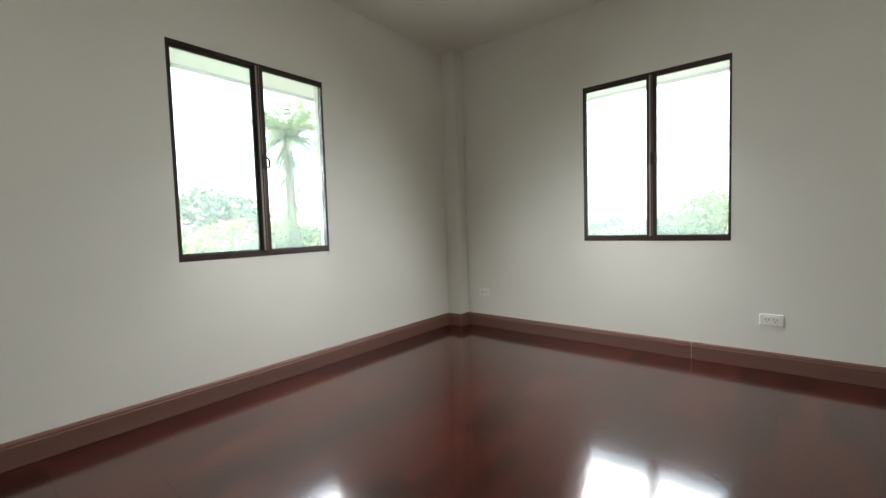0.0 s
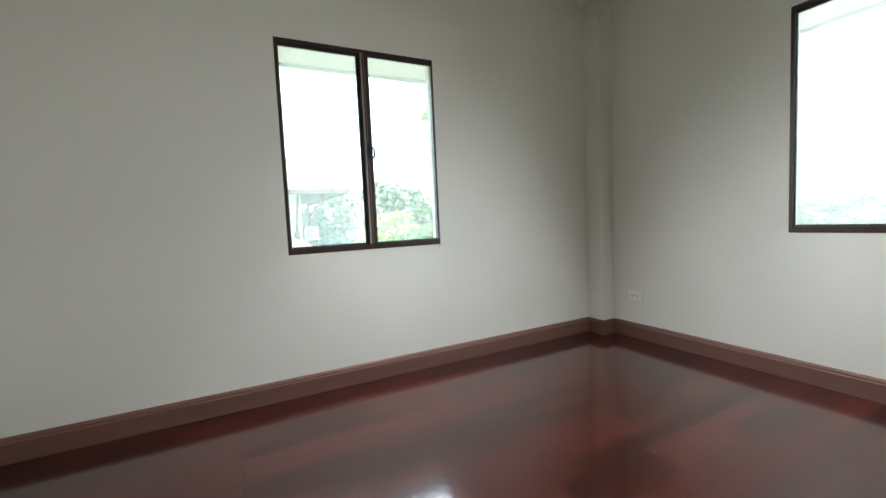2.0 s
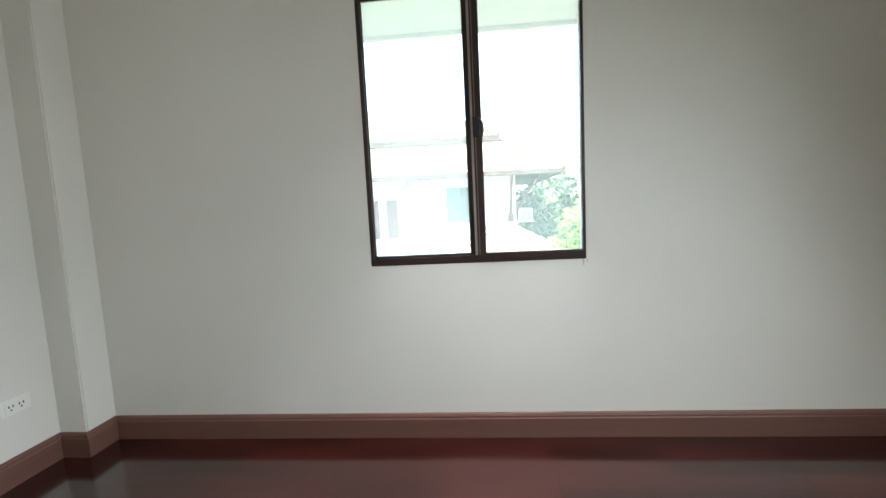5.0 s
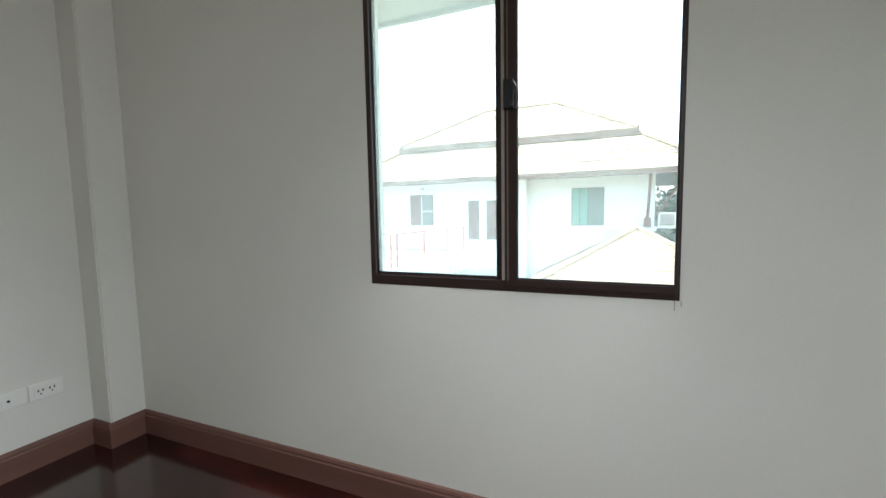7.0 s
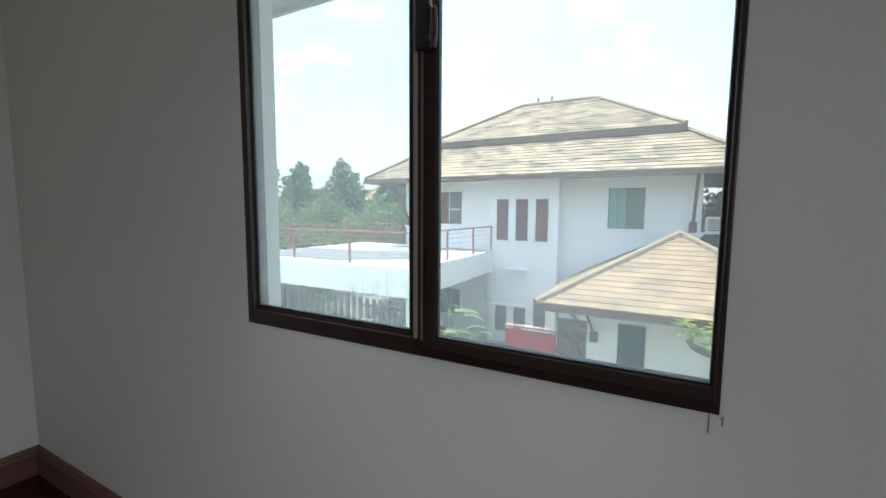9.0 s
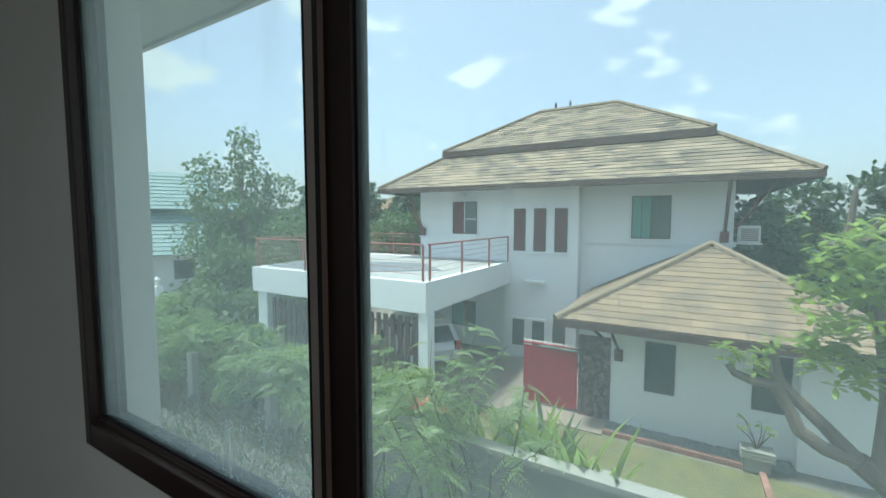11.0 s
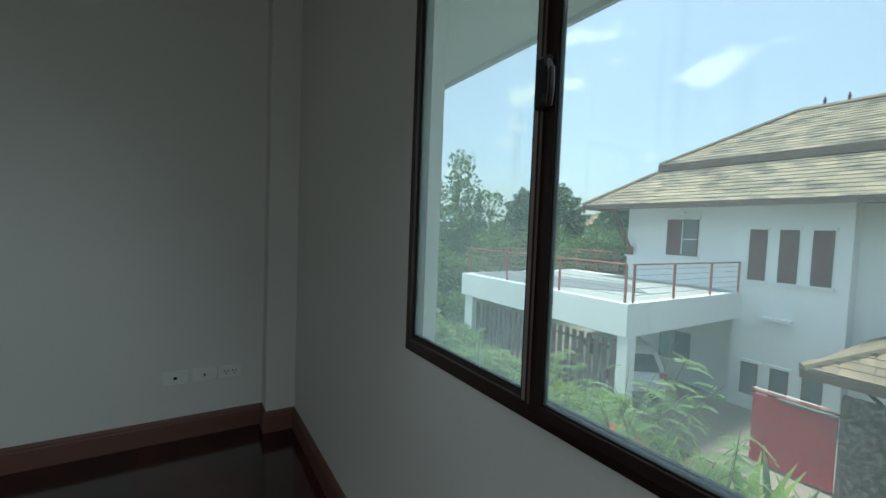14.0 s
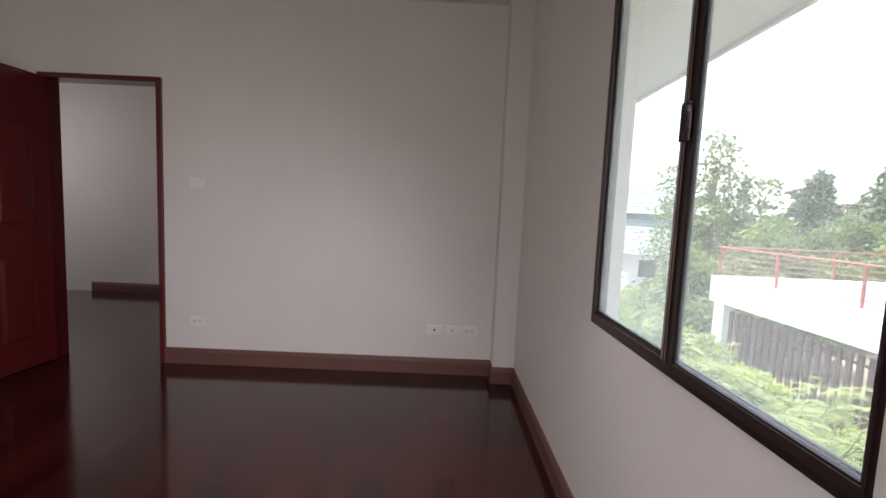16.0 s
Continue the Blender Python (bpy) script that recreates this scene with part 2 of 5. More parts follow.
# ---- the room ----
bm = bmesh.new()
wall_with_holes(bm, EAST + 2 * WALL, -0.3, CEIL + 0.1, WALL, [(WIN_N[0] + WALL, WIN_N[1] + WALL, WIN_Z0 - 0.075, WIN_Z1)], pose(-WALL, 0, 0))
box(bm, WIN_N[0], WIN_N[1], 0.0, 0.046, WIN_Z0 - 0.075, WIN_Z0)
struct("wall_north", bm, M_WALL, "off-white painted plaster wall with a sliding window", "wall")
bm = bmesh.new()
wall_with_holes(bm, -SOUTH, -0.3, CEIL + 0.1, WALL, [(WIN_E[0] - SOUTH, WIN_E[1] - SOUTH, WIN_Z0, WIN_Z1)], pose(EAST + WALL, SOUTH, 0, 0, 0, 90))
struct("wall_east", bm, M_WALL, "off-white painted plaster wall with a sliding window", "wall")
bm = bmesh.new()
wall_with_holes(bm, -SOUTH, -0.3, CEIL + 0.1, WALL, [(DOOR[0] - SOUTH, DOOR[1] - SOUTH, -0.02, DOOR[2])], pose(0, SOUTH, 0, 0, 0, 90))
struct("wall_west", bm, M_WALL, "off-white painted plaster wall with a doorway", "wall")
bm = bmesh.new()
box(bm, -WALL, EAST + WALL, SOUTH - WALL, SOUTH, -0.3, CEIL + 0.1)
struct("wall_south", bm, M_WALL, "off-white painted plaster wall", "wall")
bm = bmesh.new()
box(bm, 0.0, EAST, SOUTH, 0.0, CEIL, CEIL + 0.08)
struct("ceiling", bm, M_CEIL, "plain off-white painted ceiling", "ceiling")
for nm, dims in (("column_northwest", (-0.02, COL - BASE_T, -0.155, 0.02, 0, CEIL + 0.02)), ("column_northeast", (EAST - 0.15 + BASE_T, EAST + 0.02, -0.155, 0.02, 0, CEIL + 0.02))):
    bm = bmesh.new()
    vs = box(bm, *dims)
    eds = [e for e in bm.edges if abs(e.verts[0].co.z - e.verts[1].co.z) > 1 and e.verts[0].co.y < -0.1 and 0.05 < e.verts[0].co.x < EAST - 0.05]
    bmesh.ops.bevel(bm, geom=eds, offset=0.006, segments=2, affect="EDGES")
    struct(nm, bm, M_WALL, "off-white plastered corner column", "column")


def baseboard(p, q, side, name="baseboard"):
    """A skirting with a moulded upper edge from p to q; side: +1 when the room lies on the left of p to q."""
    p, q = Vector((*p, 0)), Vector((*q, 0))
    d = (q - p).normalized()
    nrm = Vector((-d.y, d.x, 0)) * side
    prof = [(0, 0), (BASE_T, 0), (BASE_T, BASE_H - 0.028), (BASE_T - 0.003, BASE_H - 0.022), (BASE_T - 0.003, BASE_H - 0.014), (BASE_T - 0.007, BASE_H - 0.004), (BASE_T - 0.011, BASE_H), (0, BASE_H)]
    bm = bmesh.new()
    rings = []
    for base in (p, q):
        rings.append([bm.verts.new(base + nrm * a + Vector((0, 0, b)) + Vector((0, 0, 0.001))) for a, b in prof])
    for k in range(len(prof)):
        j = (k + 1) % len(prof)
        bm.faces.new((rings[0][k], rings[0][j], rings[1][j], rings[1][k]))
    bm.faces.new(rings[0])
    bm.faces.new(rings[1])
    return struct(name, bm, M_BASE, "red-brown lacquered wooden skirting board", "skirting")


cx0, cx1, cy = COL - BASE_T, EAST - 0.15 + BASE_T, -0.155
baseboard((cx0 + BASE_T, 0), (cx1 - BASE_T, 0), -1)
baseboard((cx0, 0), (cx0, cy - BASE_T), 1)
baseboard((cx0, cy), (BASE_T, cy), 1)
baseboard((0, cy), (0, DOOR[1]), 1)
baseboard((0, DOOR[0]), (0, SOUTH), 1)
baseboard((BASE_T, SOUTH), (EAST - BASE_T, SOUTH), 1)
baseboard((EAST, SOUTH), (EAST, -2.103), 1)
baseboard((EAST, -2.099), (EAST, cy), 1)
baseboard((EAST - BASE_T, cy), (cx1, cy), 1)
baseboard((cx1, cy - BASE_T), (cx1, 0), 1)


# ---- windows: two-panel sliding sashes in a bronze frame ----
def sliding_window(name, m, w, h, label):
    """Local x along the wall, y outwards, z up from the frame's foot."""
    top = empty(name, m)
    tagged(top, label, "window", kind="structure")
    fw, d0, d1 = 0.019, -0.001, 0.046
    bm = bmesh.new()
    box(bm, 0, fw, d0, d1, 0, h, 0.002)
    box(bm, w - 0.009, w, d0, d1, 0, h, 0.002)
    box(bm, fw, w - 0.009, d0, d1, h - fw, h, 0.002)
    box(bm, fw, w - 0.009, d0, d1, 0, 0.034, 0.002)
    part("window_frame", bm, M_FRAME, top)
    bm = bmesh.new()
    for y in (0.0095, 0.034):
        box(bm, fw, w - fw, y - 0.002, y + 0.002, 0.034, 0.037)
    part("track", bm, M_FRAME, top)
    mid = w / 2 + 0.026

    def sash(x0, x1, y, left, right, pane_mat):
        bm = bmesh.new()
        z0, z1 = 0.018, h - fw + 0.004
        box(bm, x0, x0 + left, y - 0.009, y + 0.009, z0, z1, 0.002)
        box(bm, x1 - right, x1, y - 0.009, y + 0.009, z0, z1, 0.002)
        box(bm, x0 + left, x1 - right, y - 0.009, y + 0.009, z0, z0 + 0.022, 0.002)
        box(bm, x0 + left, x1 - right, y - 0.009, y + 0.009, z1 - 0.02, z1, 0.002)
        s = part("sash", bm, M_FRAME, top)
        bm = bmesh.new()
        for a, b, c, e in ((x0 + left, x0 + left + 0.003, z0 + 0.022, z1 - 0.02), (x1 - right - 0.003, x1 - right, z0 + 0.022, z1 - 0.02),
                           (x0 + left, x1 - right, z0 + 0.022, z0 + 0.026), (x0 + left, x1 - right, z1 - 0.025, z1 - 0.02)):
            box(bm, a, b, y - 0.006, y + 0.006, c, e)
        part("seal", bm, M_SEAL, s, "black rubber glazing seal")
        bm = bmesh.new()
        box(bm, x0 + left, x1 - right, y - 0.002, y + 0.002, z0 + 0.02, z1 - 0.018)
        g = new("pane", mesh_of("pane", bm, pane_mat))
        g.parent = s
        g["label"] = "dusty clear glass pane"
        g.visible_shadow = False
        return s

    sash(fw - 0.004, mid - 0.014, 0.019, 0.006, 0.034, M_GLASS_OUT)
    inner = sash(mid - 0.018, w - 0.007, 0.003, 0.036, 0.004, M_GLASS)
    # interlock strip and bead in paler tones than the bronze sashes
    bm = bmesh.new()
    box(bm, mid - 0.029, mid - 0.0185, -0.008, 0.0095, 0.036, h - fw, 0.0015)
    part("interlock", bm, M_TRACK, top, "pale interlock strip")
    bm = bmesh.new()
    box(bm, mid - 0.034, mid - 0.0292, -0.006, 0.0095, 0.036, h - fw, 0.001)
    part("interlock_edge", bm, M_SEAL, top, "black edge of the interlock")
    bm = bmesh.new()
    box(bm, mid - 0.0115, mid - 0.0065, -0.0105, -0.0092, 0.036, h - fw)
    part("stile_bead", bm, M_GROOVE, inner, "narrow pale brown bead on the sash stile")
    bm = bmesh.new()
    box(bm, mid - 0.0175, mid - 0.0125, -0.0100, -0.0092, 0.036, h - fw)
    part("stile_groove", bm, M_SEAL, inner, "black groove beside the bead")
    zc = h * 0.495
    bm = bmesh.new()
    box(bm, mid - 0.020, mid + 0.012, -0.020, -0.0085, zc - 0.045, zc + 0.045, 0.005)
    lt = part("latch", bm, M_SEAL, inner, "black crescent sash latch")
    bm = bmesh.new()
    tube(bm, [(mid + 0.012, -0.020, zc + 0.03), (mid + 0.022, -0.024, zc + 0.015), (mid + 0.024, -0.025, zc - 0.02), (mid + 0.018, -0.022, zc - 0.045)], 0.006, 8)
    box(bm, mid + 0.004, mid + 0.013, -0.024, -0.018, zc + 0.026, zc + 0.036, 0.002)
    box(bm, mid + 0.004, mid + 0.013, -0.024, -0.018, zc - 0.034, zc - 0.024, 0.002)
    part("latch_lever", bm, M_FRAME, top, "curved black latch lever")
    return top


sliding_window("window_1", pose(WIN_N[0], 0, WIN_Z0), WIN_N[1] - WIN_N[0], WIN_Z1 - WIN_Z0, "closed two-panel bronze sliding window with dusty glass")
sliding_window("window_2", pose(EAST, WIN_E[1], WIN_Z0, 0, 0, -90), WIN_E[1] - WIN_E[0], WIN_Z1 - WIN_Z0, "closed two-panel bronze sliding window with dusty glass")


# filler in the skirting joint and paint runs under a window corner
bm = bmesh.new()
box(bm, EAST - BASE_T - 0.0015, EAST - 0.001, -2.1025, -2.0995, 0.004, BASE_H - 0.004)
struct("joint_filler", bm, M_TRACK, "white filler in the skirting joint", "filler")
bm = bmesh.new()
for dx, h in ((-0.012, 0.028), (0.004, 0.014)):
    box(bm, WIN_N[1] + dx - 0.001, WIN_N[1] + dx + 0.001, -0.0016, 0.0, WIN_Z0 - h, WIN_Z0 - 0.001)
struct("paint_run", bm, M_TRACK, "brown paint runs under the window corner", "paint run")


# ---- sockets and switches ----
def wall_plate(name, m, kind, label, category, group=""):
    """Local x along the wall, -y into the room, centre at the origin."""
    bm = bmesh.new()
    w, h = 0.118, 0.072
    box(bm, -w / 2, w / 2, -0.009, -0.001, -h / 2, h / 2, 0.003)
    top = empty(name, m)
    tagged(top, label, category, group=group)
    part("cover_plate", bm, M_PLASTIC, top)
    if kind == "double":
        bm = bmesh.new()
        box(bm, -0.042, 0.042, -0.0112, -0.008, -0.024, 0.024, 0.001)
        part("insert", bm, M_PLASTIC, top)
        for cx in (-0.02, 0.02):
            bm = bmesh.new()
            for dx, dz, a, b in ((-0.008, 0.004, 0.0022, 0.005), (0.008, 0.004, 0.0022, 0.005), (0, -0.011, 0.003, 0.003)):
                box(bm, cx + dx - a, cx + dx + a, -0.0122, -0.0105, dz - b, dz + b)
            part("socket_hole", bm, M_HOLE, top, "dark socket holes")
    elif kind == "jack":
        bm = bmesh.new()
        box(bm, -0.02, 0.02, -0.0112, -0.008, -0.024, 0.024, 0.001)
        part("insert", bm, M_PLASTIC, top)
        bm = bmesh.new()
        box(bm, -0.008, 0.008, -0.0122, -0.0105, -0.007, 0.007)
        part("jack_hole", bm, M_HOLE, top, "dark square jack hole")
    elif kind == "aerial":
        bm = bmesh.new()
        box(bm, -0.02, 0.02, -0.0112, -0.008, -0.024, 0.024, 0.001)
        part("insert", bm, M_PLASTIC, top)
        bm = bmesh.new()
        tube(bm, [(0, -0.0105, 0), (0, -0.018, 0)], 0.005, 12)
        part("aerial_pin", bm, M_HOLE, top, "dark round aerial pin")
    else:
        for cx in (-0.022, 0.022):
            bm = bmesh.new()
            box(bm, cx - 0.02, cx + 0.02, -0.0125, -0.008, -0.022, 0.022, 0.002)
            part("rocker", bm, M_PLASTIC, top)
    return top


wall_plate("wall_socket", pose(EAST, -2.54, 0.33, 0, 0, -90), "double", "white plastic double socket on the plaster wall", "socket", "wall sockets")
wall_plate("wall_socket", pose(EAST, -0.356, 0.338, 0, 0, -90), "double", "white plastic double socket near the corner column", "socket", "wall sockets")
wall_plate("wall_socket", pose(0, -0.324, 0.338, 0, 0, 90), "double", "white plastic double socket beside two signal plates", "socket", "wall sockets")
wall_plate("aerial_socket", pose(0, -0.45, 0.338, 0, 0, 90), "aerial", "white plastic aerial plate beside a socket", "socket")
wall_plate("telephone_socket", pose(0, -0.585, 0.338, 0, 0, 90), "jack", "white plastic telephone jack plate on the wall", "socket")
wall_plate("wall_socket", pose(0, -2.351, 0.33, 0, 0, 90), "double", "white plastic double socket beside the doorway", "socket", "wall sockets")
wall_plate("light_switch", pose(0, -2.350, 1.35, 0, 0, 90), "switch", "white plastic two-gang light switch beside the door", "switch")

# ---- door and hall ----
door = empty("door_1", pose(0, DOOR[0], 0))
tagged(door, "open dark red lacquered panel door in its frame", "door", kind="structure")
dw = DOOR[1] - DOOR[0]
bm = bmesh.new()
ft = 0.035
box(bm, -0.115, 0.02, 0, ft, 0, DOOR[2], 0.003)
box(bm, -0.115, 0.02, dw - ft, dw, 0, DOOR[2], 0.003)
box(bm, -0.115, 0.02, ft, dw - ft, DOOR[2] - ft, DOOR[2], 0.003)
part("door_frame", bm, M_DOOR, door)
LEAF_W, LEAF_H, LEAF_T = dw - 2 * ft - 0.006, DOOR[2] - ft - 0.012, 0.036
leaf = empty("leaf", pose(0.025, ft + 0.003, 0.008, 0, 0, -5))
leaf.parent = door
bm = bmesh.new()
panels = [(a, b, c, e) for a, b in ((0.11, LEAF_W / 2 - 0.045), (LEAF_W / 2 + 0.045, LEAF_W - 0.11)) for c, e in ((0.18, 0.80), (0.98, 1.72))]
wall_with_holes(bm, LEAF_W, 0, LEAF_H, LEAF_T, panels, Matrix())
part("stile_and_rail", bm, M_DOOR, leaf)
for a, b, c, e in panels:
    bm = bmesh.new()
    for y0, y1 in ((0.010, LEAF_T - 0.010),):
        box(bm, a - 0.005, b + 0.005, y0, y1, c - 0.005, e + 0.005)
    for s0, s1 in ((0.010, 0.002), (LEAF_T - 0.010, LEAF_T - 0.002)):
        o = [bm.verts.new(p) for p in ((a + 0.02, s0, c + 0.02), (b - 0.02, s0, c + 0.02), (b - 0.02, s0, e - 0.02), (a + 0.02, s0, e - 0.02))]
        i = [bm.verts.new(p) for p in ((a + 0.045, s1, c + 0.045), (b - 0.045, s1, c + 0.045), (b - 0.045, s1, e - 0.045), (a + 0.045, s1, e - 0.045))]
        bm.faces.new(i)
        for k in range(4):
            bm.faces.new((o[k], o[(k + 1) % 4], i[(k + 1) % 4], i[k]))
    part("door_panel", bm, M_DOOR, leaf)
bm = bmesh.new()
for s in (-1, 1):
    y = -0.0 if s < 0 else LEAF_T
    tube(bm, [(LEAF_W - 0.06, y, 0.95), (LEAF_W - 0.06, y + s * 0.045, 0.95)], 0.012, 12)
    bmesh.ops.create_uvsphere(bm, u_segments=16, v_segments=10, radius=0.027, matrix=Matrix.Translation((LEAF_W - 0.06, y + s * 0.055, 0.95)))
part("door_knob", bm, M_STEEL, leaf, "round steel door knob")

bm = bmesh.new()
box(bm, -2.30 - 0.1, -2.30, -7.0, 0.6, -0.3, CEIL + 0.1)
struct("wall_hall_west", bm, M_WALL, "pale painted hall wall", "wall")
baseboard((-2.30, 0.5), (-2.30, -5.10), 1)
bm = bmesh.new()
box(bm, -2.40, -WALL, 0.6, 0.7, -0.3, CEIL + 0.1)
struct("wall_hall_north", bm, M_WALL, "pale painted hall wall", "wall")
bm = bmesh.new()
box(bm, -2.40, -WALL, -7.1, -7.0, -0.3, CEIL + 0.1)
struct("wall_hall_south", bm, M_WALL, "pale painted hall wall", "wall")
bm = bmesh.new()
box(bm, -WALL, 0.0, -7.0, SOUTH - WALL - 0.001, -0.3, CEIL + 0.1)
box(bm, -WALL - 0.0, 0.0, WALL + 0.001, 0.6, -0.3, CEIL + 0.1)
struct("wall_hall_east", bm, M_WALL, "pale painted hall wall", "wall")
bm = bmesh.new()
box(bm, -2.40, -WALL, -7.0, 0.6, CEIL, CEIL + 0.08)
struct("ceiling_hall", bm, M_CEIL, "plain off-white painted ceiling", "ceiling")
bm = bmesh.new()
box(bm, -2.30, -0.0, -7.0, 0.6, -0.2, -0.001)
struct("floor_hall", bm, M_FLOOR, "glossy dark red wooden hall floor", "floor")
bm = bmesh.new()
box(bm, 0, EAST, SOUTH, 0, -0.2, -0.006)
FLOOR = struct("floor", bm, M_JOINT, "glossy dark red parquet floor", "floor")

# ---- own eaves ----
for nm, d in (("north", (-3.5, 6.2, 0.101, 1.28)), ("east", (EAST + 0.101, 5.45, -7.0, 0.1))):
    bm = bmesh.new()
    box(bm, d[0], d[1], d[2], d[3], 2.40, 2.45)
    if nm == "north":
        box(bm, d[0], d[1], 1.281, 1.31, 2.37, 2.62)
    else:
        box(bm, 5.451, 5.48, d[2], d[3], 2.37, 2.62)
    struct("soffit_" + nm, bm, M_SOFFIT, "flat pale soffit under the eaves", "soffit")
bm = bmesh.new()
box(bm, -3.5, 5.5, -7.5, 1.3, 2.83, 2.9)
struct("roof_slab", bm, M_RENDER, "flat grey roof deck over the room", "roof")


# ---- materials outside ----
def leaf_material(name, base, glow, amount=0.45):
    m = material(name, base, 0.5, vary=0.25, scale=1.5, fine=20, bump=0.0, spread=0.35)
    n, l = m.node_tree.nodes, m.node_tree.links
    t, mx = n.new("ShaderNodeBsdfTranslucent"), n.new("ShaderNodeMixShader")
    t.inputs["Color"].default_value = glow
    mx.inputs["Fac"].default_value = amount
    l.new(n["Principled BSDF"].outputs[0], mx.inputs[1])
    l.new(t.outputs[0], mx.inputs[2])
    l.new(mx.outputs[0], n["Material Output"].inputs["Surface"])
    return m


M_WHITE = material("white_render", srgb(234, 237, 237), 0.8, vary=0.04, scale=0.8, fine=50, bump=0.08, second=srgb(190, 192, 190), amount=0.35, edge=(0.58, 0.8))
# white render toned down for the soffit: eave shade put into the colour
M_SOFFIT_SHADED = material("shaded_soffit_render", srgb(205, 203, 196), 0.8, vary=0.05, scale=1, fine=50, bump=0.08)
M_TILE = material("concrete_roof_tile", srgb(140, 126, 104), 0.8, vary=0.22, scale=4.0, fine=24, bump=0.15, second=srgb(76, 70, 62), amount=0.85, edge=(0.5, 0.58), spread=0.27, grain=(0.5, 1, 1.2), world_space=True)
M_TILE2 = material("garage_roof_tile", srgb(136, 118, 94), 0.8, vary=0.2, scale=3.2, fine=24, bump=0.15, second=srgb(96, 88, 76), amount=0.65, edge=(0.49, 0.6), spread=0.14, grain=(0.55, 1, 1.2), world_space=True)
M_HIP = material("hip_cap", srgb(128, 114, 94), 0.8, vary=0.12, scale=2, fine=30, bump=0.1)
M_FASCIA = material("fascia_wood", srgb(88, 70, 62), 0.65, vary=0.2, scale=2, fine=30, bump=0.08)
M_BRACE = material("brace_paint", srgb(104, 62, 56), 0.6, vary=0.15, scale=3, fine=40, bump=0.04)
M_RAIL = material("rail_paint", srgb(152, 90, 78), 0.5, vary=0.15, scale=4, fine=40, bump=0.03)
M_WIRE = material("rail_bar", srgb(170, 132, 122), 0.4, metal=0.4, vary=0.1, bump=0.02)
M_SLAT = material("fence_slat", srgb(96, 72, 70), 0.7, vary=0.2, scale=3, fine=40, bump=0.06)
M_CURTAIN = material("green_curtain", srgb(104, 158, 144), 0.8, vary=0.35, scale=3, fine=30, bump=0.1, grain=(8, 8, 0.3))
M_CURTAINED = material("pane_before_grey_curtain", srgb(92, 112, 104), 0.15, vary=0.2, scale=3, fine=30, bump=0, coat=0.5, grain=(5, 5, 0.4))
M_MAROON = material("maroon_blind", srgb(104, 60, 60), 0.8, vary=0.3, scale=3, fine=40, bump=0.05)
M_DARKPANE = material("dark_pane", srgb(46, 62, 62), 0.12, vary=0.25, scale=2.5, fine=10, bump=0.0, coat=0.5)
M_PANEGREY = material("grey_pane", srgb(86, 92, 96), 0.12, vary=0.2, scale=3, fine=10, bump=0.0, coat=0.5)
M_GATE = material("red_gate_sheet", srgb(150, 20, 40), 0.6, vary=0.15, scale=3, fine=30, bump=0.06, second=srgb(180, 90, 96), amount=0.25, edge=(0.56, 0.75))
M_BROWN = material("brown_carved_panel", srgb(70, 50, 50), 0.6, vary=0.4, scale=14, fine=40, bump=0.6, second=srgb(150, 128, 124), amount=0.75, edge=(0.47, 0.6))
M_CONC = material("old_concrete", srgb(150, 150, 141), 0.9, vary=0.14, scale=1.5, fine=30, bump=0.3, second=srgb(104, 104, 96), amount=0.6, edge=(0.48, 0.7))
M_RUBBLE = material("grey_rubble", srgb(114, 110, 102), 0.95, vary=0.2, scale=5, fine=30, bump=0.3, spread=0.16)
M_DECK = material("deck_screed", srgb(162, 164, 160), 0.9, vary=0.08, scale=0.9, fine=25, bump=0.1, second=srgb(146, 148, 146), amount=0.6, edge=(0.45, 0.68))
M_DRIVE = material("driveway_concrete", srgb(142, 130, 116), 0.9, vary=0.1, scale=1, fine=25, bump=0.15, second=srgb(128, 124, 116), amount=0.5, edge=(0.48, 0.7))
M_DECKGREY = material("grey_deck_patch", srgb(112, 116, 120), 0.9, vary=0.12, scale=1.5, fine=30, bump=0.1)
M_EARTH = material("ground_earth", srgb(122, 118, 108), 0.95, vary=0.25, scale=1.2, fine=18, bump=0.6, second=srgb(92, 98, 70), amount=0.6, edge=(0.5, 0.66))
M_LAWN = material("lawn_grass", srgb(104, 104, 68), 0.95, vary=0.3, scale=3, fine=40, bump=0.6, second=srgb(128, 118, 76), amount=0.6, edge=(0.5, 0.7))
M_PEBBLE = material("grey_pebble", srgb(128, 130, 128), 0.8, vary=0.2, scale=8, fine=40, bump=0.2, spread=0.4)
M_BRICK = material("border_brick", srgb(150, 112, 98), 0.85, vary=0.15, scale=6, fine=40, bump=0.2, spread=0.2)
M_BARK = material("grey_bark", srgb(122, 112, 100), 0.9, vary=0.3, scale=6, fine=40, bump=0.8, grain=(1, 1, 0.3))
M_STEM = material("green_stem", srgb(96, 88, 58), 0.8, vary=0.2, bump=0.2)
M_CAR = material("white_car_paint", srgb(226, 229, 230), 0.25, vary=0.02, bump=0.0, coat=0.8)
M_TYRE = material("black_tyre", srgb(30, 30, 31), 0.8, vary=0.1, bump=0.1)
M_BLUEROOF = material("blue_green_roof", srgb(120, 148, 146), 0.6, vary=0.08, scale=1, fine=20, bump=0.1)
M_FARROOF = material("far_tan_roof", srgb(150, 128, 104), 0.8, vary=0.15, scale=1, fine=10, bump=0.1)
M_FLOWER = material("orange_flower", srgb(190, 70, 40), 0.6, vary=0.2, bump=0)
M_FINIAL = material("dark_cast_iron", srgb(40, 38, 38), 0.7, vary=0.2, bump=0)
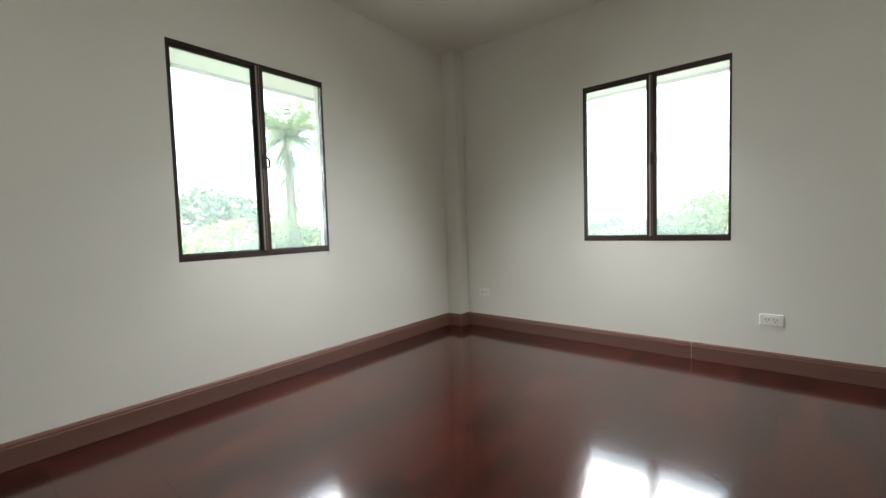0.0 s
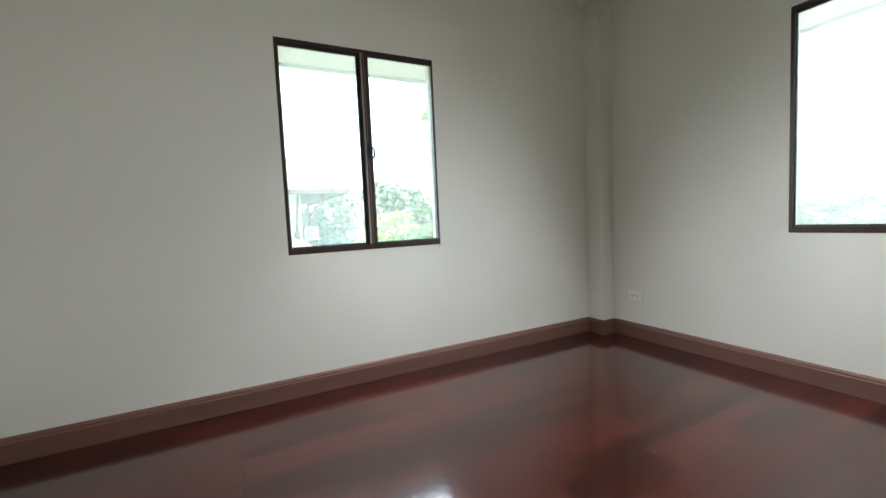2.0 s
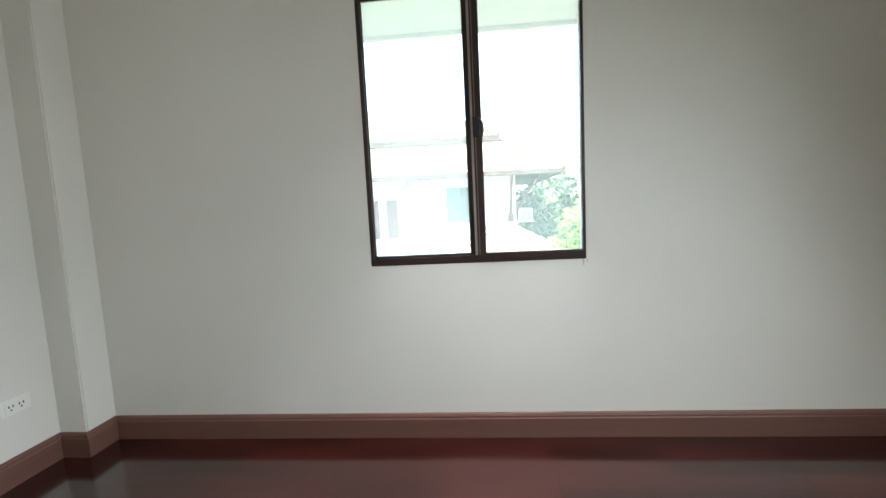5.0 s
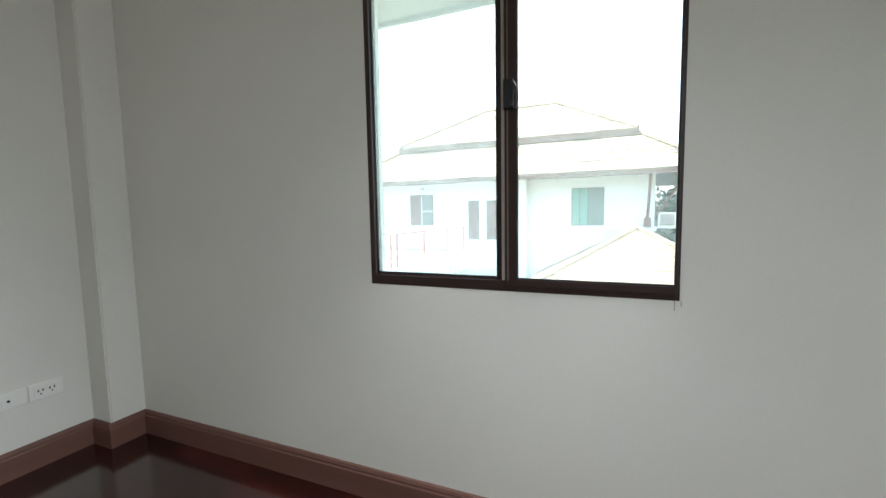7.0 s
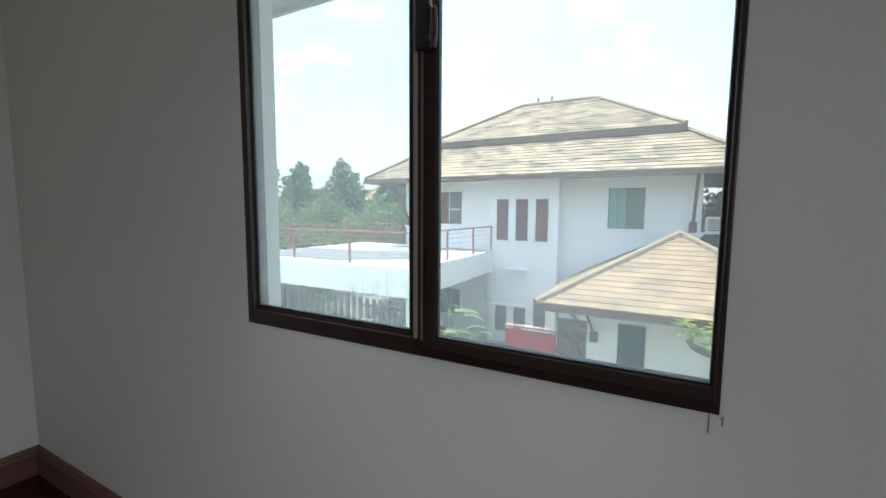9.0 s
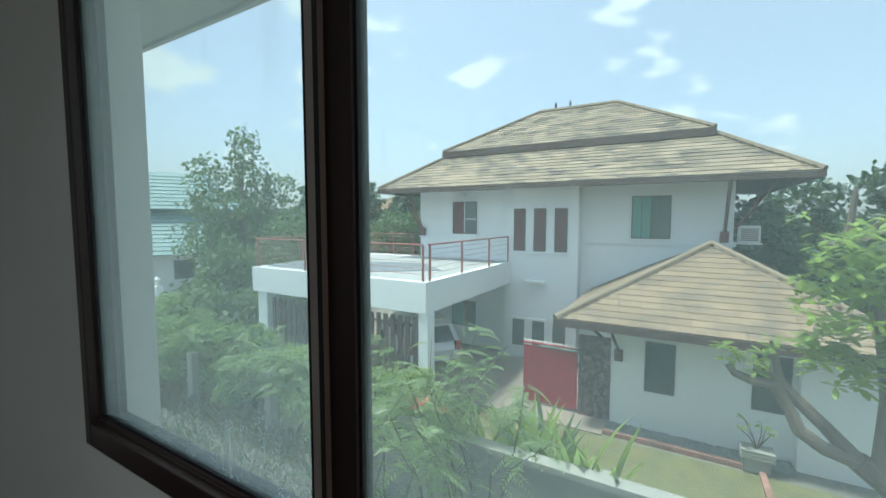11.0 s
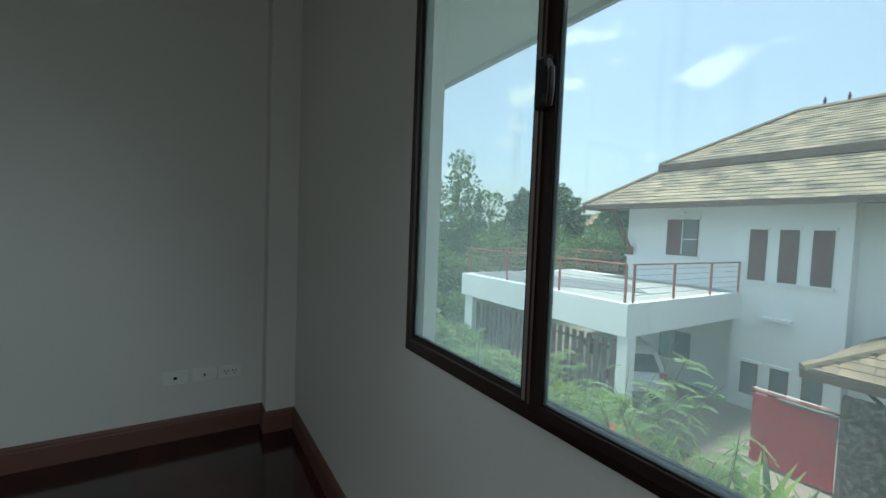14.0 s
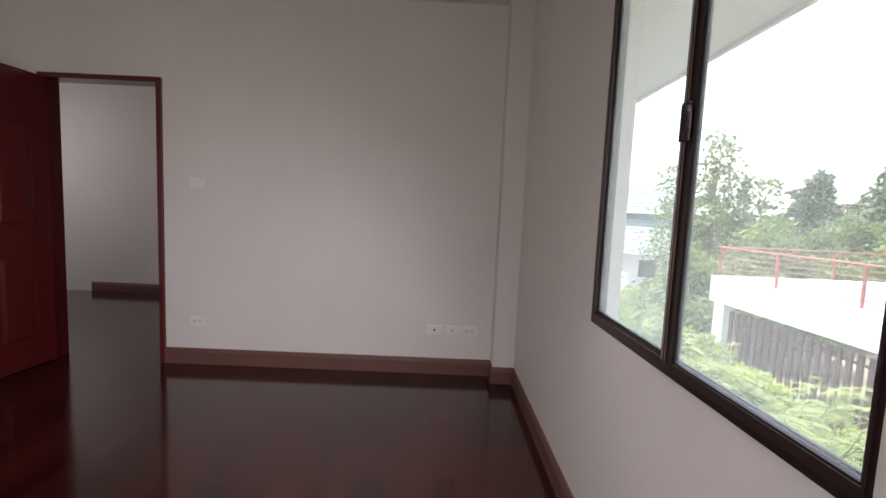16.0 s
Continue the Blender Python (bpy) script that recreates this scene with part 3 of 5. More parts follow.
L_MID = leaf_material("leaf_mid", (0.095, 0.145, 0.060, 1), (0.20, 0.29, 0.11, 1))
L_DARK = leaf_material("leaf_dark", (0.075, 0.115, 0.062, 1), (0.07, 0.14, 0.04, 1), 0.3)
L_FEATHER = leaf_material("leaf_feather", (0.17, 0.24, 0.09, 1), (0.38, 0.53, 0.20, 1))
L_BRIGHT = leaf_material("leaf_bright", (0.22, 0.31, 0.055, 1), (0.44, 0.58, 0.17, 1), 0.5)
L_FAR = leaf_material("leaf_far", (0.060, 0.095, 0.055, 1), (0.10, 0.16, 0.07, 1), 0.3)
L_DRY = leaf_material("dry_grass", (0.20, 0.17, 0.09, 1), (0.24, 0.20, 0.09, 1), 0.4)

# ---- ground and distance ----
bm = bmesh.new()
vs = [bm.verts.new(p) for p in ((-1500, -600, GROUND), (1500, -600, GROUND), (1500, 2500, GROUND), (-1500, 2500, GROUND))]
bm.faces.new(vs)
struct("ground", bm, M_EARTH, "bare earth and weeds reaching the horizon", "ground")
bm = bmesh.new()
box(bm, -4.6, 8.0, 5.05, 8.55, GROUND - 0.1, GROUND + 0.04)
struct("lawn", bm, M_LAWN, "patchy green and brown lawn", "lawn")
bm = bmesh.new()
box(bm, -9.0, 1.0, 8.56, 12.35, GROUND - 0.1, GROUND + 0.06)
struct("driveway", bm, M_DRIVE, "pale concrete driveway under the carport", "driveway")

# ---- neighbour's house ----
house = empty("house", pose(0, 12.9, GROUND))
tagged(house, "two-storey white house with a stepped tan tiled hip roof", "house")
HO = Matrix.Translation((0, -12.9, -GROUND))


def hbox(name, d, mat, parent=house, bevel=0.0, label=""):
    bm = bmesh.new()
    box(bm, *d, bevel=bevel, m=HO)
    return part(name, bm, mat, parent, label)


hbox("wall", (-6.35, 3.5, 12.9, 20.0, GROUND, 2.26), M_WHITE)
bay = hbox("bay", (-2.69, -0.36, 12.4, 12.899, GROUND, 2.2), M_WHITE)
hbox("string_course", (-0.359, 3.56, 12.82, 12.899, 0.44, 0.51), M_WHITE)
hbox("string_course", (-6.42, -2.691, 12.85, 12.899, 0.50, 0.56), M_WHITE)
hbox("ledge", (-1.95, -1.33, 12.2, 12.399, -0.84, -0.78), M_WHITE, bay)
hbox("soffit", (-7.15, 4.85, 11.45, 20.3, 2.202, 2.235), M_SOFFIT_SHADED)


def house_window(x0, x1, z0, z1, y, panes, parent, sill=True, cap=False, frame_mat=None, fr=0.035):
    """A window set on a facade; panes: materials from one side to the other."""
    bm = bmesh.new()
    m = frame_mat or M_FASCIA
    for d in ((x0, x0 + fr, z0, z1), (x1 - fr, x1, z0, z1), (x0 + fr, x1 - fr, z0, z0 + fr), (x0 + fr, x1 - fr, z1 - fr, z1)):
        box(bm, d[0], d[1], y - 0.03, y - 0.002, d[2], d[3], m=HO)
    w = part("window", bm, m, parent)
    n = len(panes)
    step = (x1 - x0 - 2 * fr) / n
    for i, pm in enumerate(panes):
        a = x0 + fr + i * step
        hbox("pane", (a, a + step - (0.012 if i < n - 1 else 0), y - 0.016, y - 0.004, z0 + fr, z1 - fr), pm, w)
        if i < n - 1:
            hbox("mullion", (a + step - 0.012, a + step + 0.012, y - 0.028, y - 0.0165, z0 + fr, z1 - fr), m, w)
    if sill:
        hbox("sill", (x0 - 0.06, x1 + 0.06, y - 0.09, y - 0.002, z0 - 0.07, z0 - 0.004), M_WHITE, w)
    if cap:
        hbox("cap", (x0 - 0.06, x1 + 0.06, y - 0.08, y - 0.002, z1 + 0.004, z1 + 0.07), M_WHITE, w)
    return w


w1 = house_window(-4.93, -3.96, 0.64, 1.80, 12.9, (M_MAROON, M_PANEGREY), house, cap=True, frame_mat=M_FASCIA)
hbox("pane_bar", (-4.43, -4.0, 12.866, 12.871, 1.16, 1.19), M_WHITE, w1)
hbox("pane_bar", (-4.455, -4.43, 12.866, 12.871, 0.69, 1.76), M_WHITE, w1)
for a, b in ((-2.39, -2.00), (-1.73, -1.34), (-1.07, -0.68)):
    house_window(a, b, 0.15, 1.51, 12.4, (M_MAROON,), bay, cap=True, fr=0.05)
    house_window(a, b, -2.95, -2.08, 12.4, (M_PANEGREY,), bay, cap=True, sill=False, fr=0.05)
house_window(1.04, 2.05, 0.61, 1.84, 12.9, (M_CURTAIN, M_CURTAIN, M_CURTAINED, M_CURTAINED), house, cap=True, fr=0.03)
house_window(-4.95, -3.98, -2.72, -1.79, 12.9, (M_CURTAIN, M_DARKPANE), house, sill=False, fr=0.03)
lamp = hbox("wall_lamp", (-4.6, -4.35, 12.72, 12.898, 1.98, 2.06), M_PLASTIC, house, 0.02, "small white wall lamp under the eave")

for x in (-6.2, 3.3):
    bm = bmesh.new()
    box(bm, x - 0.1, x + 0.1, 12.76, 12.898, 0.55, 0.85, 0.01, HO)
    br = part("brace_foot", bm, M_BRACE, house)
    bm = bmesh.new()
    tube(bm, [HO @ Vector((x, 12.8, 0.85)), HO @ Vector((x, 12.2, 1.7)), HO @ Vector((x, 11.75, 2.24))], 0.045, 6)
    part("brace", bm, M_BRACE, br)
for x, s in ((-6.2, -1), (3.3, 1)):
    bm = bmesh.new()
    tube(bm, [HO @ Vector((x + s * 0.2, 12.95, 0.85)), HO @ Vector((x + s * 0.7, 12.95, 1.6)), HO @ Vector((x + s * 1.1, 12.95, 2.24))], 0.038, 6)
    part("side_brace", bm, M_BRACE, house)


# roof planes with overlapping tile courses
def slope_tiles(origin, along, up, run_up, length, cut_l, cut_r, w, expo, thick, rnd):
    """Tile boxes on a slope: yields (centre matrix, width). cut_l, cut_r: how far each side moves in per metre up."""
    along, up = along.normalized(), up.normalized()
    nrm = along.cross(up).normalized()
    if nrm.z < 0:
        nrm = -nrm
    tilt = up * expo * 1.25 - nrm * thick * 1.1
    k, rows = 0, int(run_up / expo + 0.5)
    for k in range(rows):
        s = k * expo
        a0, a1 = cut_l * s + 0.02, length - cut_r * s - 0.02
        x = a0 - (w * 0.5 if k % 2 else 0.0)
        while x < a1:
            b0, b1 = max(x, a0), min(x + w, a1)
            if b1 - b0 > 0.05:
                yield origin + up * s + nrm * (thick + rnd.uniform(0, 0.004)), along, tilt, nrm, b0 + 0.003, b1 - 0.003
            x += w


def tile_corners(o, along, tilt, nrm, b0, b1, thick):
    p = [o + along * b0, o + along * b1, o + along * b1 + tilt, o + along * b0 + tilt]
    return [q + nrm * thick for q in p] + p


TILE_FACES = [(0, 1, 2, 3), (4, 7, 6, 5), (0, 4, 5, 1), (1, 5, 6, 2), (2, 6, 7, 3), (3, 7, 4, 0)]


def tiled_stuff(name, slopes, mat, parent, w, expo, thick, seed, shift):
    rnd = random.Random(seed)
    verts, faces = [], []
    for sl in slopes:
        for t in slope_tiles(*sl, w, expo, thick, rnd):
            n = len(verts)
            verts += [shift @ c for c in tile_corners(*t, thick)]
            faces += [tuple(n + i for i in f) for f in TILE_FACES]
    me = bpy.data.meshes.new(name)
    me.from_pydata(verts, [], faces)
    me.materials.append(mat)
    ob = new(name, me)
    ob.parent = parent
    return tagged(ob, kind="stuff")


def hip_slopes(x0, x1, y0, y1, z, rise, inset_x, inset_y):
    """Four slopes of a hip roof: eave rectangle, rise, and how far the top lies in."""
    c = [Vector((x0, y0, z)), Vector((x1, y0, z)), Vector((x1, y1, z)), Vector((x0, y1, z))]
    t = [Vector((x0 + inset_x, y0 + inset_y, z + rise)), Vector((x1 - inset_x, y0 + inset_y, z + rise)), Vector((x1 - inset_x, y1 - inset_y, z + rise)), Vector((x0 + inset_x, y1 - inset_y, z + rise))]
    out = []
    for i in range(4):
        a, b, ta, tb = c[i], c[(i + 1) % 4], t[i], t[(i + 1) % 4]
        al = (b - a).normalized()
        flat = inset_y if i % 2 == 0 else inset_x
        side = inset_x if i % 2 == 0 else inset_y
        perp = Vector((-al.y, al.x, 0))
        up = perp * flat + Vector((0, 0, rise))
        out.append((a, al, up, up.length, (b - a).length, side / up.length, side / up.length))
    return out, c, t


def roof_core(name, c, t, mat, parent, shift, drop=0.03):
    bm = bmesh.new()
    lo = [bm.verts.new(shift @ (p - Vector((0, 0, drop)))) for p in c]
    hi = [bm.verts.new(shift @ (p - Vector((0, 0, drop)))) for p in t]
    for i in range(4):
        j = (i + 1) % 4
        bm.faces.new((lo[i], lo[j], hi[j], hi[i]))
    bm.faces.new(lo)
    bm.faces.new(hi)
    return part(name, bm, mat, parent)


lower, lc, lt2 = hip_slopes(-7.2, 4.9, 11.4, 20.4, 2.21, 1.28, 1.85, 1.9)
upper, uc, ut = hip_slopes(-5.48, 3.0, 13.15, 18.65, 3.64, 1.70, 2.8, 2.745)
roof = roof_core("roof", lc, lt2, M_FASCIA, house, HO)
roof_core("upper_roof", uc, ut, M_FASCIA, roof, HO)
tiled_stuff("roof_tiles", lower, M_TILE, roof, 0.42, 0.20, 0.017, 3, HO)
tiled_stuff("upper_roof_tiles", upper, M_TILE, roof, 0.42, 0.20, 0.017, 4, HO)
for d in ((-7.22, 4.92, 11.36, 11.40), (-7.22, -7.18, 11.401, 20.4), (4.88, 4.92, 11.401, 20.4)):
    hbox("fascia", (*d, 2.08, 2.21), M_FASCIA, roof)
for d in ((-5.5, 3.02, 13.10, 13.15), (-5.52, -5.48, 13.151, 18.65), (3.0, 3.04, 13.151, 18.65)):
    hbox("fascia", (*d, 3.44, 3.66), M_FASCIA, roof)
for cs, ts in ((lc, lt2), (uc, ut)):
    for i in range(4):
        bm = bmesh.new()
        up3 = Vector((0, 0, 0.04))
        tube(bm, [HO @ (cs[i] + up3), HO @ (ts[i] + up3)], 0.075, 6)
        part("hip_cap", bm, M_HIP, roof)
bm = bmesh.new()
tube(bm, [HO @ (ut[0] + Vector((0, 0, 0.04))), HO @ (ut[1] + Vector((0, 0, 0.04)))], 0.085, 6)
part("ridge_cap", bm, M_HIP, roof)

# carport with a roof deck
carport = empty("carport", pose(-5.5, 7.3, GROUND))
tagged(carport, "white flat-roofed carport with a terrace on top", "carport")
CO = Matrix.Translation((5.5, -7.3, -GROUND))


def cbox(name, d, mat, parent=carport, label="", bevel=0.0):
    bm = bmesh.new()
    box(bm, *d, bevel=bevel, m=CO)
    return part(name, bm, mat, parent, label)


cbox("slab", (-8.53, -2.49, 7.22, 12.39, -0.93, -0.22), M_WHITE, bevel=0.01)
cbox("slab_back", (-8.53, -2.70, 12.391, 12.898, -0.93, -0.22), M_WHITE)
cbox("column", (-2.72, -2.47, 7.26, 7.55, GROUND, -0.931), M_WHITE, bevel=0.01)
cbox("column", (-8.35, -7.95, 7.26, 7.6, GROUND, -0.931), M_WHITE, bevel=0.01)
cbox("deck", (-8.35, -2.66, 7.42, 12.36, -0.2195, -0.2165), M_DECK, label="grey weathered terrace screed")
# thin five-sided sheet, darker grey than the deck it lies on
bm = bmesh.new()
pts = [(-8.3, 7.62), (-5.2, 7.62), (-3.25, 9.2), (-4.6, 10.4), (-8.3, 9.7)]
lo = [bm.verts.new(CO @ Vector((x, y, -0.214))) for x, y in pts]
hi = [bm.verts.new(CO @ Vector((x, y, -0.20))) for x, y in pts]
bm.faces.new(hi)
for k in range(5):
    bm.faces.new((lo[k], lo[(k + 1) % 5], hi[(k + 1) % 5], hi[k]))
part("deck_patch", bm, M_DECKGREY, carport, "thin flat grey patch on the terrace")

railing = empty("railing", pose(-5.5, 7.4, -0.22))
tagged(railing, "red-brown steel railing round the carport terrace", "railing")
RO = Matrix.Translation((5.5, -7.4, 0.22))


def rail_run(p, q, posts):
    p, q = Vector((*p, 0)), Vector((*q, 0))
    for f in posts:
        c = p.lerp(q, f)
        bm = bmesh.new()
        box(bm, c.x - 0.022, c.x + 0.022, c.y - 0.022, c.y + 0.022, -0.219, 0.585, 0.004, RO)
        part("post", bm, M_RAIL, railing)
    bm = bmesh.new()
    tube(bm, [RO @ (p + Vector((0, 0, 0.60))), RO @ (q + Vector((0, 0, 0.60)))], 0.020, 8)
    part("top_rail", bm, M_RAIL, railing)
    for z in (-0.06, 0.08, 0.22, 0.36, 0.49):
        bm = bmesh.new()
        tube(bm, [RO @ (p + Vector((0, 0, z))), RO @ (q + Vector((0, 0, z)))], 0.0065, 6)
        part("bar", bm, M_WIRE, railing)


rail_run((-2.55, 7.42), (-2.55, 12.33), (0.012, 0.33, 0.68, 0.99))
rail_run((-2.62, 7.30), (-8.45, 7.30), (0.0, 0.31, 0.645, 0.98))
rail_run((-8.45, 7.36), (-8.45, 12.8), (0.3, 0.6, 0.99))
rail_run((-6.45, 12.6), (-8.38, 12.6), (0.02, 0.5))

slat_fence = empty("slatted_screen", pose(-5.4, 7.45, GROUND))
tagged(slat_fence, "screen of upright dark brown slats under the carport", "fence")
for i in range(24):
    x = -7.88 + i * 0.215
    bm = bmesh.new()
    box(bm, x - 0.055, x + 0.055, -0.02, 0.02, 0.02, 2.3, m=Matrix.Translation((5.4, 0, 0)))
    part("slat", bm, M_SLAT, slat_fence)
for z in (0.3, 2.1):
    bm = bmesh.new()
    box(bm, -2.55, 2.62, 0.021, 0.06, z - 0.03, z + 0.03)
    part("crossbar", bm, M_SLAT, slat_fence)


# white hatchback under the carport
def hatchback(m):
    car = empty("car", m)
    tagged(car, "white hatchback car parked under the carport", "car")
    prof = [(-1.95, 0.45), (-1.98, 0.75), (-1.85, 0.95), (-1.55, 1.38), (-1.2, 1.47), (0.2, 1.46), (0.95, 0.98), (1.75, 0.86), (1.95, 0.7), (1.97, 0.4), (1.5, 0.25), (-1.6, 0.25)]
    bm = bmesh.new()
    rings = []
    for y, s, dz in ((-0.82, 0.97, 0.0), (-0.6, 1.0, 0.03), (0.6, 1.0, 0.03), (0.82, 0.97, 0.0)):
        rings.append([bm.verts.new((x * s, y * (0.86 if z > 1.2 else 1), z + (dz if z > 1 else 0))) for x, z in prof])
    for a, b in zip(rings, rings[1:]):
        for k in range(len(prof)):
            j = (k + 1) % len(prof)
            bm.faces.new((a[k], a[j], b[j], b[k]))
    bm.faces.new(rings[0])
    bm.faces.new(rings[-1])
    body = part("body", bm, M_CAR, car)
    bm = bmesh.new()
    v = [bm.verts.new(p) for p in ((-1.885, -0.66, 0.97), (-1.885, 0.66, 0.97), (-1.60, 0.56, 1.37), (-1.60, -0.56, 1.37))]
    bm.faces.new(v)
    bmesh.ops.solidify(bm, geom=bm.faces[:], thickness=0.02)
    part("rear_window", bm, M_DARKPANE, car, "dark rear window")
    for s in (-1, 1):
        bm = bmesh.new()
        v = [bm.verts.new(p) for p in ((-1.5, s * 0.822, 0.98), (0.75, s * 0.822, 0.98), (0.2, s * 0.735, 1.38), (-1.25, s * 0.735, 1.38))]
        bm.faces.new(v)
        bmesh.ops.solidify(bm, geom=bm.faces[:], thickness=0.012)
        part("side_window", bm, M_DARKPANE, car, "dark side window")
        bm = bmesh.new()
        box(bm, -1.99, -1.86, s * 0.72 - 0.08, s * 0.72 + 0.08, 0.72, 0.98, 0.02)
        part("tail_light", bm, M_GATE, car, "red tail light")
        for x in (-1.2, 1.25):
            bm = bmesh.new()
            bmesh.ops.create_cone(bm, cap_ends=True, segments=20, radius1=0.31, radius2=0.31, depth=0.2, matrix=pose(x, s * 0.76, 0.31, 90, 0, 0))
            part("wheel", bm, M_TYRE, car)
    return car


hatchback(pose(-5.15, 10.75, GROUND + 0.06, 0, 0, 140))

# garage with its pyramid roof
garage = empty("garage", pose(3.06, 9.3, GROUND))
tagged(garage, "low white outbuilding with a tan tiled pyramid roof", "outbuilding")
GO = Matrix.Translation((-3.0, -9.3, -GROUND))


def gbox(name, d, mat, parent=garage, label="", bevel=0.0):
    bm = bmesh.new()
    box(bm, *d, bevel=bevel, m=GO)
    return part(name, bm, mat, parent, label)


gbox("wall", (1.0, 4.25, 9.3, 12.88, GROUND, -0.95), M_WHITE)
for a, b, c, d in ((1.67, 2.24, -2.50, -1.42), (3.52, 4.10, -2.46, -1.38)):
    w = gbox("window", (a, b, 9.27, 9.298, c, d), M_FASCIA)
    gbox("pane", (a + 0.02, b - 0.02, 9.262, 9.269, c + 0.02, d - 0.02), M_DARKPANE, w)
gs, gc, gt = hip_slopes(-0.05, 5.81, 8.5, 14.36, -0.97, 1.54, 2.925, 2.925)
gcore = roof_core("roof", gc, gt, M_FASCIA, garage, GO, 0.02)
for d in ((-0.07, 5.83, 8.46, 8.50), (-0.09, -0.05, 8.501, 12.85)):
    gbox("fascia", (*d, -1.13, -0.97), M_FASCIA, gcore)
for i in range(2):
    bm = bmesh.new()
    tube(bm, [GO @ (gc[i] + Vector((0, 0, 0.0))), GO @ (gt[i] + Vector((0, 0, 0.0)))], 0.10, 8)
    part("hip_cap", bm, M_HIP, gcore)
for x0, y0, x1, y1 in ((1.15, 9.28, 1.05, 8.6), (0.98, 9.5, 0.3, 9.4)):
    bm = bmesh.new()
    tube(bm, [GO @ Vector((x0, y0, -1.72)), GO @ Vector((x1, y1, -1.08))], 0.035, 6)
    part("brace", bm, M_FASCIA, garage)
gbox("brace_foot", (1.07, 1.24, 9.2, 9.298, -1.92, -1.68), M_FASCIA)

# boundary walls, gate and garden
bm = bmesh.new()
box(bm, 4.26, 11.0, 9.12, 9.28, GROUND, -1.15)
struct("boundary_wall_east", bm, M_WHITE, "white rendered garden wall", "wall")
fence = tagged(empty("boundary_wall", pose(0, 4.9, GROUND)), "weathered concrete boundary wall with a coping", "wall", kind="structure")
bm = bmesh.new()
box(bm, -2.6, 9.0, -0.05, 0.05, 0, 1.30)
part("panel", bm, M_CONC, fence)
bm = bmesh.new()
box(bm, -2.62, 9.0, -0.12, 0.10, 1.301, 1.40, 0.012)
part("coping", bm, M_CONC, fence)
for x in (-2.5, 0.0, 2.5, 5.0):
    bm = bmesh.new()
    box(bm, x - 0.09, x + 0.09, -0.09, -0.051, 0, 1.30)
    part("pier", bm, M_CONC, fence)
for x, y, h in ((-7.9, 5.1, 1.35), (-5.0, 5.1, 1.4)):
    bm = bmesh.new()
    box(bm, -0.09, 0.09, -0.09, 0.09, 0, h, 0.02)
    p = part("fence_post", bm, M_CONC)
    p.matrix_basis = pose(x, y, GROUND, 0, 0, 6)
    tagged(p, "short weathered concrete fence post in weeds", "post", "fence posts")
pf = empty("iron_fence", pose(-6.2, 6.3, GROUND))
tagged(pf, "low dark iron picket fence behind shrubs", "fence")
for i in range(22):
    bm = bmesh.new()
    tube(bm, [(-2.2 + i * 0.2, 0, 0), (-2.2 + i * 0.2, 0, 1.0)], 0.012, 6)
    part("picket", bm, M_TYRE, pf)
for z in (0.15, 0.9):
    bm = bmesh.new()
    tube(bm, [(-2.25, 0, z), (2.05, 0, z)], 0.014, 6)
    part("rail", bm, M_TYRE, pf)

lane_wall = tagged(empty("lane_wall", pose(-15.5, 9.2, GROUND, 0, 0, 8)), "low white rendered wall with lantern pillars across the lane", "wall", kind="structure")
bm = bmesh.new()
box(bm, -4.5, 1.6, -0.08, 0.08, 0, 1.25)
part("panel", bm, M_WHITE, lane_wall)
for x in (-2.2, 1.75):
    bm = bmesh.new()
    box(bm, x - 0.16, x + 0.16, -0.16, 0.16, 0, 1.6, 0.02)
    pl = part("pillar", bm, M_WHITE, lane_wall)
    bm = bmesh.new()
    tube(bm, [(x, 0, 1.6), (x, 0, 1.68), (x, 0, 1.9), (x, 0, 2.02)], 0.1, 10, (0.05, 0.11, 0.13, 0.03))
    part("lantern", bm, M_PLASTIC, pl, "white globe-like garden lantern")
for i in range(14):
    bm = bmesh.new()
    tube(bm, [(2.05 + i * 0.12, 0, 0), (2.05 + i * 0.12, 0, 1.15)], 0.015, 6)
    part("picket", bm, M_PLASTIC, lane_wall)
bm = bmesh.new()
box(bm, 1.92, 3.75, -0.015, 0.015, 1.152, 1.19)
part("top_rail", bm, M_PLASTIC, lane_wall)

gate = empty("gate", pose(-0.35, 9.3, GROUND + 0.06))
tagged(gate, "red sheet-metal gate beside the outbuilding", "gate")
bm = bmesh.new()
box(bm, -0.6, 0.69, -0.015, 0.015, 0.06, 1.44, 0.004)
part("sheet", bm, M_GATE, gate)
bm = bmesh.new()
tube(bm, [(-0.62, 0, 1.50), (0.71, 0, 1.50)], 0.022, 8)
part("top_bar", bm, M_GATE, gate)
bm = bmesh.new()
tube(bm, [(-0.2, -0.02, 1.47), (0.71, -0.02, 1.45)], 0.018, 8)
part("green_pipe", bm, M_CURTAIN, gate, "thin green pipe")
bm = bmesh.new()
tube(bm, [(-0.62, 0.03, 1.545), (0.71, 0.03, 1.545)], 0.014, 8)
part("white_pipe", bm, M_PLASTIC, gate, "thin white pipe")
bm = bmesh.new()
box(bm, 0.365, 1.05, 9.27, 9.31, GROUND + 0.06, -1.46, 0.006)
tagged(part("panel_screen", bm, M_BROWN), "dark brown carved wooden screen beside a red gate", "screen")

